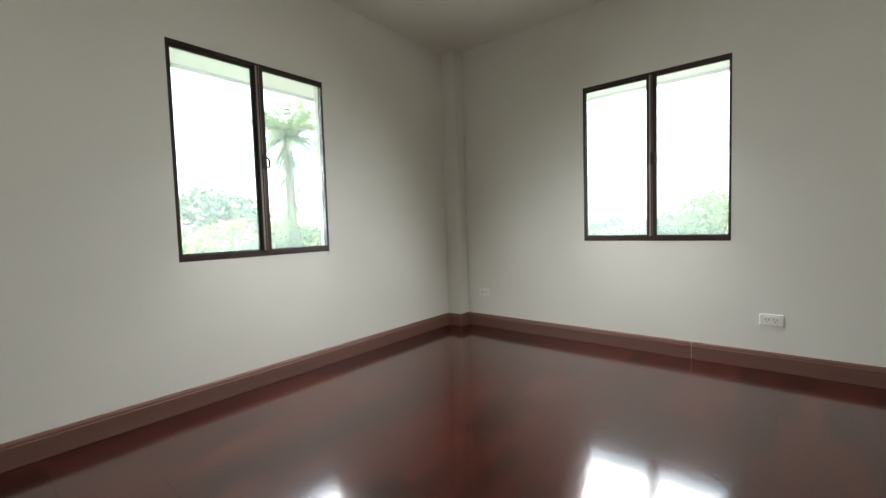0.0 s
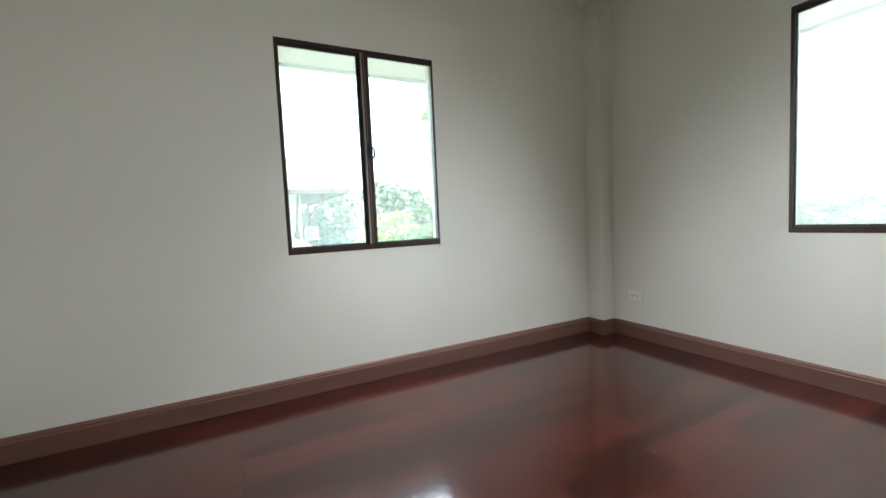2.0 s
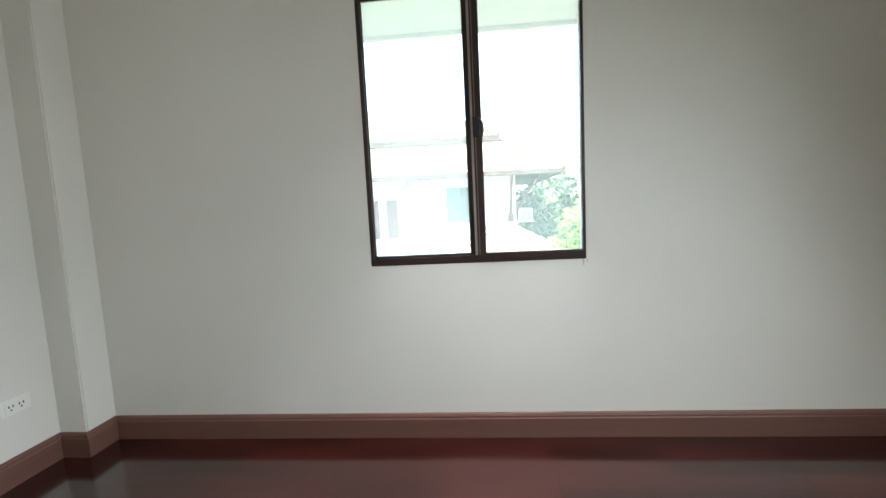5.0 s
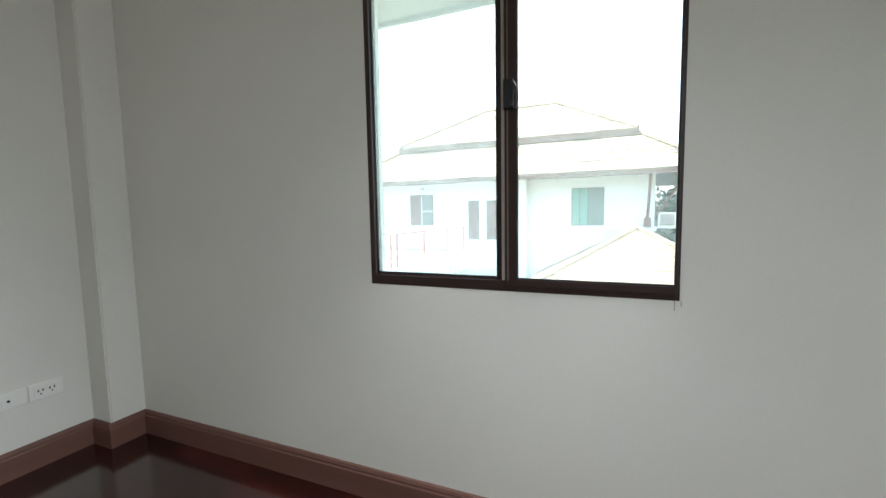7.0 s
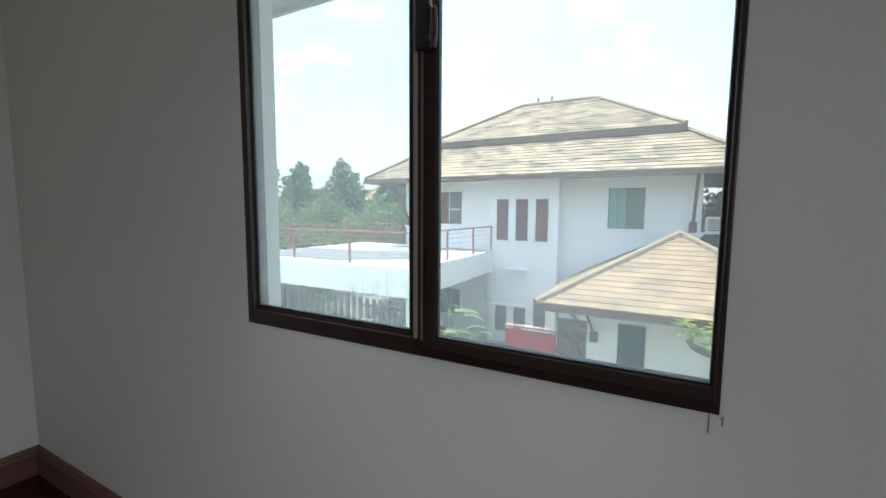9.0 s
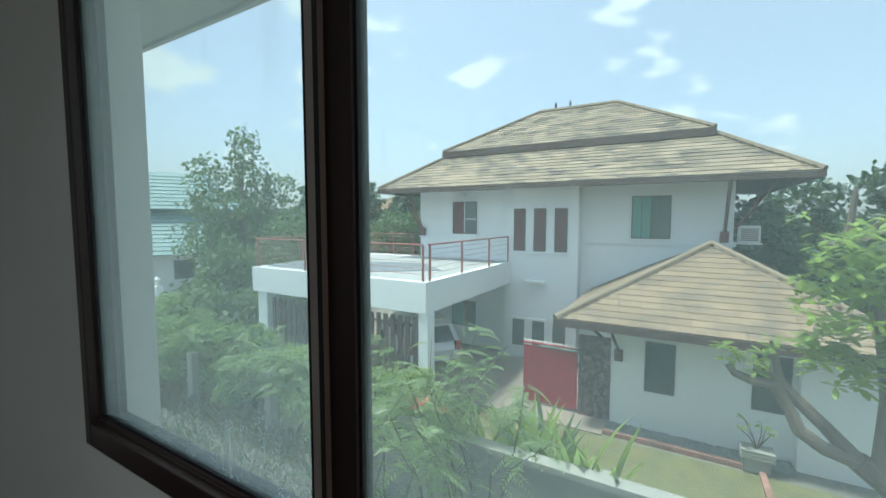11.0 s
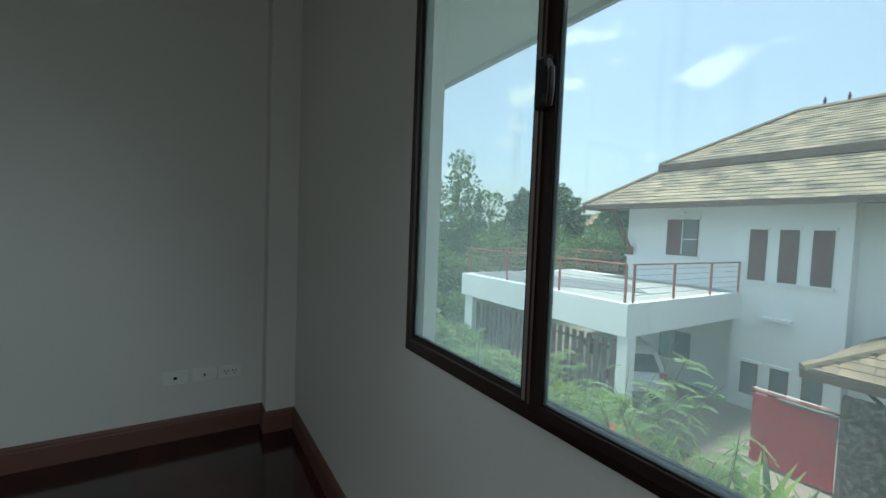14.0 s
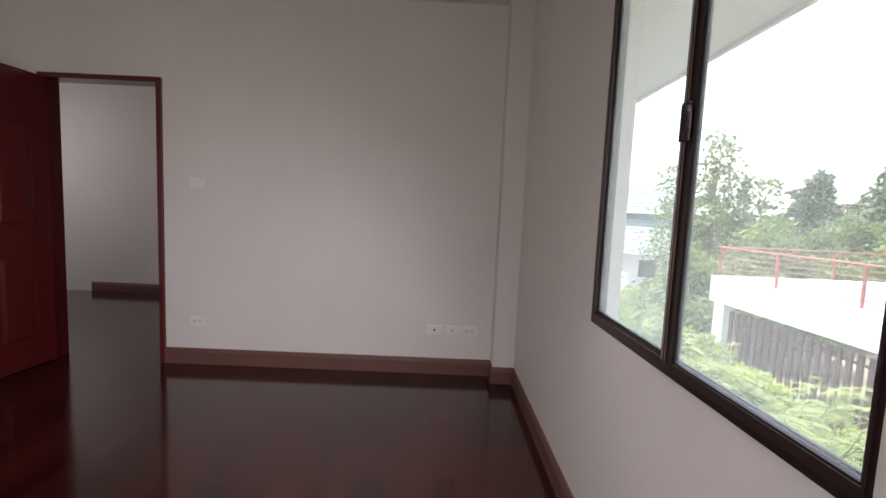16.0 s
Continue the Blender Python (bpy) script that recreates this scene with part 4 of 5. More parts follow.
rnd = random.Random(11)
verts, faces = [], []
for i in range(1500):
    x, y, r = rnd.uniform(1.0, 4.2), rnd.uniform(8.84, 9.28), rnd.uniform(0.02, 0.05)
    c, n = Vector((x, y, GROUND + 0.05)), len(verts)
    a0 = rnd.uniform(0, 3)
    ring = [c + Vector((math.cos(a0 + k * 1.257) * r, math.sin(a0 + k * 1.257) * r * 0.8, 0)) for k in range(5)]
    verts += [*ring, c + Vector((0, 0, r * 0.7))]
    faces += [(n + k, n + (k + 1) % 5, n + 5) for k in range(5)]
me = bpy.data.meshes.new("gravel")
me.from_pydata(verts, [], faces)
me.materials.append(M_PEBBLE)
tagged(new("gravel", me), "strip of grey pebbles along the outbuilding", "gravel", kind="stuff")
border = tagged(empty("brick_border", pose(1.0, 8.74, GROUND)), "row of weathered red garden border bricks", "border", kind="structure")
bm = bmesh.new()
box(bm, 0.003, 0.217, -0.05, 0.05, 0, 0.10, 0.006)
brick_mesh = mesh_of("brick", bm, M_BRICK)
for i in range(12):
    b = new("brick", brick_mesh)
    b.parent, b.matrix_basis = border, pose(i * 0.22, rnd.uniform(-0.01, 0.01), rnd.uniform(-0.005, 0.01), 0, 0, rnd.uniform(-2, 2))
for i in range(7):
    b = new("brick", brick_mesh)
    b.parent, b.matrix_basis = border, pose(2.70, -0.02 - i * 0.22, 0, 0, 0, -90 + rnd.uniform(-2, 2))
for x, y, a in ((1.25, 7.1, 10), (1.75, 6.9, -8), (2.5, 6.7, 5), (3.2, 6.4, -4)):
    bm = bmesh.new()
    box(bm, -0.22, 0.22, -0.17, 0.17, 0, 0.05, 0.015)
    s = part("stepping_stone", bm, M_CONC)
    s.matrix_basis = pose(x, y, GROUND + 0.04, 0, 0, a)
    tagged(s, "pale concrete stepping stone on the lawn", "stepping stone", "stepping stones")

planter = empty("planter", pose(3.62, 8.72, GROUND + 0.04))
tagged(planter, "ribbed grey stone planter with a sparse leafy cutting", "planter")
bm = bmesh.new()
box(bm, -0.2, 0.2, -0.13, 0.13, 0, 0.24, 0.02)
part("pedestal", bm, M_CONC, planter)
for z in (0.242, 0.30, 0.358):
    bm = bmesh.new()
    box(bm, -0.25, 0.25, -0.16, 0.16, z, z + 0.055, 0.015)
    part("rib", bm, M_CONC, planter)

# ridge finials and far houses
for x in (-2.05, -1.5):
    bm = bmesh.new()
    tube(bm, [(0, 0, -0.03), (0, 0, 0.03), (0, 0, 0.07), (0, 0, 0.12), (0, 0, 0.16), (0, 0, 0.25)], 0.05, 8, (0.03, 0.045, 0.03, 0.055, 0.035, 0.006))
    b = part("finial", bm, M_FINIAL)
    b.matrix_basis = pose(x, 15.9, 5.44, 0, 0, 20)
    tagged(b, "small dark pointed finial on the roof ridge", "ornament", "ridge ornaments")

ac = empty("air_conditioner", pose(3.62, 13.3, 0.5))
tagged(ac, "white outdoor air-conditioning unit on a bracket", "air conditioner")
bm = bmesh.new()
box(bm, 0.02, 0.5, -0.1, 0.16, 0.06, 0.5, 0.02)
part("casing", bm, M_PLASTIC, ac)
for i in range(7):
    bm = bmesh.new()
    box(bm, 0.07, 0.45, -0.115, -0.101, 0.1 + i * 0.05, 0.125 + i * 0.05)
    part("grille_bar", bm, M_FASCIA, ac)
bm = bmesh.new()
box(bm, -0.115, 0.55, -0.1, -0.06, 0.0, 0.05)
box(bm, -0.115, 0.55, 0.1, 0.14, 0.0, 0.05)
part("bracket", bm, M_PLASTIC, ac)


def far_house(name, m, w, d, zw, rise, roof_mat, label, tiers=1):
    h = empty(name, m)
    tagged(h, label, "house")
    bm = bmesh.new()
    box(bm, -w / 2 + 0.8, w / 2 - 0.8, -d / 2 + 0.8, d / 2 - 0.8, 0, zw)
    wall = part("wall", bm, M_WHITE, h)
    z, e = zw - 0.1, 0.0
    for k in range(tiers):
        sl, c, t = hip_slopes(-w / 2 + e, w / 2 - e, -d / 2 + e, d / 2 - e, z, rise / tiers, d / 2 / tiers - 0.02 - e * 0.1, d / 2 / tiers - 0.02 - e * 0.1)
        r = roof_core("roof", c, t, roof_mat, h, Matrix(), 0.0)
        tiled_stuff("roof_courses", sl, roof_mat, r, w, 0.35, 0.04, 5, Matrix())
        z += rise / tiers + 0.25
        e += d / 2 / tiers - 0.6
    for i in range(4):
        x = -w / 2 + 1.6 + i * (w - 3.2) / 3.4
        bm = bmesh.new()
        box(bm, x, x + 1.1, -d / 2 + 0.75, -d / 2 + 0.798, zw - 1.6, zw - 0.45)
        part("window", bm, M_DARKPANE, wall)
    return h


far_house("house", pose(-29.0, 14.2, GROUND, 0, 0, 62), 15, 11, 2.5, 5.0, M_BLUEROOF, "far house with a two-tier blue-green roof", 2)
far_house("house", pose(-27, 44, GROUND, 0, 0, 25), 12, 9, 5.6, 2.6, M_FARROOF, "far white house with a tan roof among trees")
far_house("house", pose(-42, 46, GROUND, 0, 0, 25), 13, 9, 5.0, 2.6, M_FARROOF, "far white house with a tan roof among trees")
far_house("house", pose(-12, 60, GROUND, 0, 0, 10), 12, 9, 5.4, 2.6, M_FARROOF, "far white house with a tan roof among trees")
far_house("house", pose(30, 45, GROUND, 0, 0, -10), 12, 9, 4.6, 2.4, M_FARROOF, "far white house with a tan roof among trees")
for k, (p, q) in enumerate((((-40, 6, 2.4), (-14, 34, 3.0)), ((-40, 6, 2.9), (-14, 34, 3.6)), ((-40, 6, 1.7), (-14, 34, 2.2)), ((-40, 6, 1.3), (-14, 34, 1.7)))):
    bm = bmesh.new()
    p, q = Vector(p), Vector(q)
    tube(bm, [p.lerp(q, f) - Vector((0, 0, 0.8 * 4 * f * (1 - f))) for f in [i / 12 for i in range(13)]], 0.015, 5)
    tagged(part("power_line", bm, M_TYRE), "thin sagging black overhead power line", "cable", "power lines")


# ---- plants ----
def leaf_cloud(name, blobs, count, size, mat, parent, seed, droop=0.3, long=1.8):
    """Many small leaves spread through uneven clumps (centre, radii)."""
    rs = np.random.RandomState(seed)
    vol = np.array([b[1][0] * b[1][1] * b[1][2] for b in blobs]) ** 0.75
    pick = rs.choice(len(blobs), count, p=vol / vol.sum())
    cen, rad = np.array([b[0] for b in blobs])[pick], np.array([b[1] for b in blobs])[pick]
    d = rs.normal(size=(count, 3))
    d /= np.linalg.norm(d, axis=1)[:, None]
    r = rs.uniform(0.25, 1.0, (count, 1)) ** 0.5
    lump = 1 + 0.28 * np.sin(5 * d[:, :1] + pick[:, None]) * np.cos(4 * d[:, 1:2] + 2 * pick[:, None])
    pos = cen + d * r * rad * lump
    a = rs.normal(size=(count, 3))
    a[:, 2] -= droop
    a /= np.linalg.norm(a, axis=1)[:, None]
    b = np.cross(a, rs.normal(size=(count, 3)))
    b /= np.linalg.norm(b, axis=1)[:, None]
    s = size * rs.uniform(0.6, 1.3, (count, 1))
    v = np.stack([pos - a * s * long / 2, pos + b * s / 2, pos + a * s * long / 2, pos - b * s / 2], 1).reshape(-1, 3)
    me = bpy.data.meshes.new(name)
    me.from_pydata(v.tolist(), [], np.arange(count * 4).reshape(-1, 4).tolist())
    me.materials.append(mat)
    ob = new(name, me)
    ob.parent = parent
    return ob


def tree(m, height, crown, count, size, mat, label, seed, trunk=0.16, bark=None, lean=0.0, droop=0.3):
    """crown: list of (centre, radii) in the tree's own space."""
    t = empty("tree", m)
    tagged(t, label, "tree")
    bm = bmesh.new()
    rnd = random.Random(seed)
    top = Vector((lean, 0, height * 0.8))
    pts = [Vector((0, 0, -0.05)).lerp(top, f) + Vector((rnd.uniform(-0.08, 0.08), rnd.uniform(-0.08, 0.08), 0)) * f for f in (0, 0.15, 0.3, 0.5, 0.75, 1)]
    tube(bm, pts, trunk, 8, [trunk * (1.25 - f) for f in (0, 0.15, 0.3, 0.5, 0.75, 1)])
    for c, r in crown:
        c = Vector(c)
        f = max(0.1, min(0.9, (c.z - r[2]) / (height * 0.8) * 0.8))
        s = pts[0].lerp(top, f)
        tube(bm, [s, s.lerp(c, 0.5) + Vector((0, 0, -0.1)), c], trunk * 0.4, 6, [trunk * 0.5, trunk * 0.32, trunk * 0.12])
    part("trunk", bm, bark or M_BARK, t)
    leaf_cloud("crown", crown, count, size, mat, t, seed, droop)
    return t


def blobs(rnd, n, rx, ry, z0, z1, r0, r1, taper=0.0):
    out = []
    for _ in range(n):
        f = rnd.random()
        w = 1 - taper * f
        a, q = rnd.uniform(0, 6.28), rnd.random() ** 0.5
        r = rnd.uniform(r0, r1)
        out.append(((math.cos(a) * q * rx * w, math.sin(a) * q * ry * w, z0 + f * (z1 - z0)), (r, r, r * rnd.uniform(0.7, 1.1))))
    return out


R = random.Random(5)
# tall slim tree and dark trees beyond the terrace
tall = [((-1.6, 0, 6.6), (0.9, 0.9, 1.4)), ((0.2, 0, 8.2), (0.9, 0.9, 1.3)), ((0.3, 0.2, 6.6), (1.3, 1.2, 1.3)), ((1.9, 0, 6.2), (1.0, 1.0, 1.0)),
        ((-0.4, 0, 5.2), (2.4, 2.0, 0.9)), ((0.8, 0, 4.2), (2.6, 2.0, 1.0)), ((-1.6, 0, 3.4), (1.6, 1.6, 1.2)), ((0.4, 0.3, 2.4), (2.6, 2.2, 1.4))]
tree(pose(-18.2, 13.4, GROUND, 0, 0, 60), 9.5, tall, 6500, 0.15, L_MID, "tall slim green tree with an uneven airy crown", 21, 0.2)
for k, (x, y, h, w) in enumerate(((-30.3, 30, 9.2, 3.6), (-24.8, 30, 9.2, 4.2), (-34.5, 33, 7.8, 3.8), (-20.0, 31, 7.4, 3.6), (-16.5, 27, 6.8, 3.2), (-38, 26, 7.2, 3.6), (-12.5, 24, 6.4, 2.8))):
    q = random.Random(40 + k)
    cone = []
    for i in range(26):
        f = i / 25
        rr = w * (1.0 - f * f * 0.9) * q.uniform(0.55, 1.0)
        a = i * 2.4
        cone.append(((math.cos(a) * rr * 0.55, math.sin(a) * rr * 0.55, 1.2 + f * (h - 1.4)), (0.35 + rr * 0.55, 0.35 + rr * 0.55, 0.55)))
    tree(pose(x, y, GROUND, 0, 0, k * 40), h, cone, 11000, 0.19, L_DARK, "dense dark green conical tree beyond the terrace", 60 + k, 0.22)
# mid-distance shrubs beyond the carport
for k, (x, y, h, w) in enumerate(((-14.0, 14.0, 3.6, 2.2), (-12.6, 17.5, 4.3, 2.4), (-20.5, 15.5, 4.0, 2.6), (-16.5, 18.5, 4.6, 2.8), (-11.0, 20.5, 4.6, 2.4), (-22.5, 21, 4.8, 3.0), (-28, 22, 5.0, 3.2), (-10.5, 7.4, 1.5, 0.9), (-14.4, 10.0, 2.6, 1.5), (-11.0, 11.0, 2.8, 1.6))):
    tree(pose(x, y, GROUND), h, blobs(random.Random(80 + k), 12, w, w, 0.8, h, 0.7, 1.2, 0.3), 5200, 0.15, L_MID,
         "bushy green garden tree behind the carport", 90 + k, 0.12)
# dark tree beside the house
tree(pose(7.0, 17.5, GROUND), 7.0, blobs(random.Random(7), 20, 3.2, 2.4, 2.2, 5.6, 1.0, 1.5), 11000, 0.19, L_DARK, "broad dark green tree beside the white house", 31, 0.25)
tree(pose(11.5, 20.5, GROUND), 7.2, blobs(random.Random(8), 18, 3.0, 2.4, 1.8, 4.8, 1.0, 1.5), 9000, 0.19, L_MID, "broad green tree behind the garden wall", 32, 0.25)
for k, (x, y, h, w) in enumerate(((7.6, 12.8, 3.9, 1.7), (9.6, 12.4, 4.3, 1.9), (12.0, 13.4, 4.5, 2.0), (14.6, 13.0, 4.2, 1.9), (17.5, 9.5, 4.6, 2.2), (19.5, 6.0, 4.7, 2.2), (20.0, 2.5, 4.5, 2.2), (20.5, -0.8, 4.7, 2.2), (20.0, -4.0, 4.5, 2.2))):
    tree(pose(x, y, GROUND), h, blobs(random.Random(120 + k), 12, w, w, 0.8, h, 0.6, 1.1, 0.3), 5000, 0.145, L_MID,
         "bushy green shrub tree beyond the garden wall", 130 + k, 0.12)


def frond(verts, faces, base, out, length, rise, fall, leaflets, leaf_len, leaf_w, rnd, fold=0.5):
    """An arching palm frond with leaflets on both sides."""
    out = out.normalized()
    side = out.cross(Vector((0, 0, 1))).normalized()
    for i in range(leaflets):
        f = (i + 1) / leaflets
        p = base + out * length * f + Vector((0, 0, rise * f - fall * f * f))
        tang = (out * length + Vector((0, 0, rise - 2 * fall * f))).normalized()
        ll = leaf_len * (0.35 + 1.3 * f * (1.05 - f) * 2)
        for s in (-1, 1):
            d = (side * s + tang * 0.55 + Vector((0, 0, -fold * rnd.uniform(0.4, 1.3)))).normalized()
            wv = tang * leaf_w
            n = len(verts)
            verts.extend((p - wv, p + d * ll * 0.5 + wv * 0.4, p + d * ll + Vector((0, 0, -ll * 0.15)), p + d * ll * 0.5 - wv * 1.2))
            faces.append((n, n + 1, n + 2, n + 3))


def palm(m, trunk_h, fronds, length, label, mat, seed, trunk=0.14, leaf_len=0.5, leaf_w=0.025, rise=0.9, fall=1.6, stems=1, leaflets=26, skirt=0):
    p = empty("palm", m)
    tagged(p, label, "palm")
    rnd = random.Random(seed)
    for s in range(stems):
        ox, oy = (rnd.uniform(-0.3, 0.3), rnd.uniform(-0.3, 0.3)) if stems > 1 else (0, 0)
        h = trunk_h * rnd.uniform(0.7, 1.1) if stems > 1 else trunk_h
        bm = bmesh.new()
        tube(bm, [(ox, oy, -0.05), (ox * 1.2 + 0.05, oy * 1.2, h * 0.5), (ox * 1.5, oy * 1.5, h)], trunk, 8, [trunk * 1.2, trunk, trunk * 0.8])
        part("trunk", bm, M_BARK if stems == 1 else M_STEM, p)
        verts, faces = [], []
        for i in range(fronds):
            a = i * 2.4 + rnd.uniform(-0.3, 0.3)
            up = rnd.uniform(-0.3, 1.0)
            o = Vector((math.cos(a), math.sin(a), 0))
            frond(verts, faces, Vector((ox * 1.5, oy * 1.5, h)), o, length * rnd.uniform(0.75, 1.1), rise * (0.4 + up), fall * rnd.uniform(0.7, 1.2), leaflets, leaf_len, leaf_w, rnd)
        for i in range(skirt):
            a, f = i * 2.4, rnd.uniform(0.45, 0.98)
            frond(verts, faces, Vector((0, 0, h * f)), Vector((math.cos(a), math.sin(a), 0)), rnd.uniform(0.5, 1.0), rnd.uniform(-0.1, 0.3), rnd.uniform(0.8, 1.4), 12, 0.35, 0.04, rnd)
        me = bpy.data.meshes.new("fronds")
        me.from_pydata(verts, [], faces)
        me.materials.append(mat)
        ob = new("fronds", me)
        ob.parent = p
    return p


palm(pose(10.4, 14.0, GROUND), 8.4, 40, 1.35, "tall palm with a shaggy trunk and grey-green crown", L_MID, 2, 0.2, 0.5, 0.03, 2.0, 1.3, 1, 36, 60)
for k, (x, y, h, n) in enumerate(((-3.6, 6.3, 0.5, 7), (-4.9, 6.4, 0.6, 7), (-6.2, 6.9, 0.7, 7), (-7.4, 6.6, 0.6, 7), (-8.8, 7.2, 0.7, 7), (-5.6, 6.0, 0.4, 6))):
    palm(pose(x, y, GROUND), h, n, 0.95, "clumping feathery palm beside the carport", L_BRIGHT if k % 3 == 0 else L_FEATHER, 200 + k, 0.03, 0.26, 0.012, 1.0, 0.9, 4, 22)


def feather_shrub(m, stems, height, label, seed, per=15):
    """A wispy shrub with twice-pinnate leaves."""
    s = empty("shrub", m)
    tagged(s, label, "shrub")
    rnd = random.Random(seed)
    verts, faces = [], []
    def leaf(p):
        b = rnd.uniform(0, 6.28)
        out = Vector((math.cos(b), math.sin(b), rnd.uniform(-0.1, 0.6))).normalized()
        ln = rnd.uniform(0.26, 0.42)
        side = out.cross(Vector((0, 0, 1))).normalized()
        for j in range(1, 10):
            f = j / 9
            q = p + out * ln * f + Vector((0, 0, -0.20 * f * f))
            for sg in (-1, 1):
                pd = (side * sg + out * 0.5 + Vector((0, 0, -0.35 * rnd.uniform(0.4, 1.4)))).normalized()
                pl = 0.11 * (1.1 - 0.7 * abs(f - 0.4))
                w = out * 0.013
                n = len(verts)
                verts.extend((q, q + pd * pl * 0.5 + w, q + pd * pl, q + pd * pl * 0.5 - w))
                faces.append((n, n + 1, n + 2, n + 3))

    for i in range(stems):
        a = rnd.uniform(0, 6.28)
        h = height * rnd.uniform(0.65, 1.1)
        b0 = Vector((math.cos(a) * 0.08, math.sin(a) * 0.08, -0.03))
        knee = b0 + Vector((math.cos(a) * h * 0.16, math.sin(a) * h * 0.16, h * 0.55))
        limbs = [[b0, b0.lerp(knee, 0.5) + Vector((rnd.uniform(-0.06, 0.06), rnd.uniform(-0.06, 0.06), 0)), knee]]
        for j in range(3):
            c = a + rnd.uniform(-1.1, 1.1)
            r = h * rnd.uniform(0.12, 0.3)
            tip = knee + Vector((math.cos(c) * r, math.sin(c) * r, h * rnd.uniform(0.25, 0.45)))
            limbs.append([knee, knee.lerp(tip, 0.5) + Vector((rnd.uniform(-0.08, 0.08), rnd.uniform(-0.08, 0.08), 0.03)), tip])
        bm = bmesh.new()
        for j, lb in enumerate(limbs):
            tube(bm, lb, 0.012, 6, [0.013, 0.011, 0.008] if j == 0 else [0.007, 0.005, 0.003])
        part("stem", bm, M_STEM, s)
        for j, lb in enumerate(limbs):
            for k in range(2 if j == 0 else per // 2):
                f = rnd.uniform(0.62 if j == 0 else 0.15, 1.0)
                leaf(lb[0].lerp(lb[1], f * 2) if f < 0.5 else lb[1].lerp(lb[2], f * 2 - 1))
    me = bpy.data.meshes.new("foliage")
    me.from_pydata(verts, [], faces)
    me.materials.append(L_FEATHER)
    ob = new("foliage", me)
    ob.parent = s
    return s


for k, (x, y, n, h) in enumerate(((0.3, 4.2, 4, 3.0), (-0.4, 4.2, 4, 3.1), (0.05, 4.5, 4, 3.1), (-1.2, 4.2, 3, 2.9), (-1.9, 4.4, 3, 2.8), (-2.6, 4.6, 4, 2.6), (1.3, 3.7, 3, 1.5), (0.5, 3.1, 2, 0.9), (1.9, 3.6, 3, 1.3), (-3.4, 5.0, 6, 2.4), (-4.2, 5.6, 6, 2.2), (2.4, 3.9, 3, 1.4), (-5.2, 5.4, 6, 2.1), (-6.4, 5.8, 6, 2.2), (-7.6, 5.6, 6, 2.1), (-8.8, 5.4, 6, 2.1))):
    feather_shrub(pose(x, y, GROUND), n, h, "wispy feather-leaved shrub by the concrete wall", 300 + k)


for k, (x, y, h, w) in enumerate(((-3.3, 6.5, 1.5, 0.55), (-4.3, 6.7, 1.35, 0.55), (-5.5, 6.6, 1.4, 0.6), (-6.7, 6.7, 1.5, 0.6), (-2.2, 6.6, 1.3, 0.5), (-8.0, 6.5, 1.4, 0.6), (-6.6, 5.9, 1.5, 0.8), (-8.3, 6.1, 1.7, 0.9), (-9.7, 6.2, 1.9, 1.0), (-11.3, 6.6, 2.0, 1.1), (-13.0, 7.2, 1.5, 1.0), (-14.6, 7.6, 1.3, 1.0), (-10.2, 5.6, 1.3, 0.8), (-12.0, 5.9, 1.2, 0.8))):
    b = empty("bush", pose(x, y, GROUND))
    tagged(b, "fluffy yellow-green bush in front of the slatted screen" if k < 6 else "fine-leaved green bush along the iron fence", "bush", "bushes by the screen" if k < 6 else "bushes along the fence")
    bm = bmesh.new()
    q = random.Random(700 + k)
    for i in range(6):
        a = i * 1.05
        tube(bm, [(0, 0, -0.03), (math.cos(a) * w * 0.35, math.sin(a) * w * 0.35, h * 0.5), (math.cos(a) * w * 0.6, math.sin(a) * w * 0.6, h * 0.85)], 0.01, 6, (0.016, 0.012, 0.005))
    part("stem", bm, M_STEM, b)
    leaf_cloud("foliage", blobs(q, 9, w, w, 0.35, h, 0.2 if k < 6 else 0.3, 0.36 if k < 6 else 0.5, 0.3), 2600 if k < 6 else 4200, 0.045 if k < 6 else 0.06, L_BRIGHT if k % 2 == 0 and k < 6 else L_FEATHER, b, 720 + k, 0.5, 3.2)


def blade_plant(m, blades, height, label, mat, seed, width=0.07, category="plant", name="plant", spread=0.28):
    """Upright strap leaves from one foot, each folded along its rib."""
    s = empty(name, m)
    tagged(s, label, category)
    rnd = random.Random(seed)
    for i in range(blades):
        a = rnd.uniform(0, 6.28)
        h = height * rnd.uniform(0.6, 1.1)
        o = Vector((math.cos(a), math.sin(a), 0))
        sd = Vector((-o.y, o.x, 0))
        bm = bmesh.new()
        rows = []
        for j in range(7):
            f = j / 6
            c = o * (0.04 + spread * h * f * f) + Vector((0, 0, h * (f - 0.18 * f * f)))
            w = width * (0.25 if j == 0 else (1 - abs(f - 0.55) * 1.5 if j < 6 else 0.05))
            rows.append([bm.verts.new(c - sd * w), bm.verts.new(c - o * w * 0.25 + Vector((0, 0, -w * 0.2))), bm.verts.new(c + sd * w)])
        for r0, r1 in zip(rows, rows[1:]):
            for k in (0, 1):
                bm.faces.new((r0[k], r0[k + 1], r1[k + 1], r1[k]))
        part("leaf", bm, mat, s)
    return s


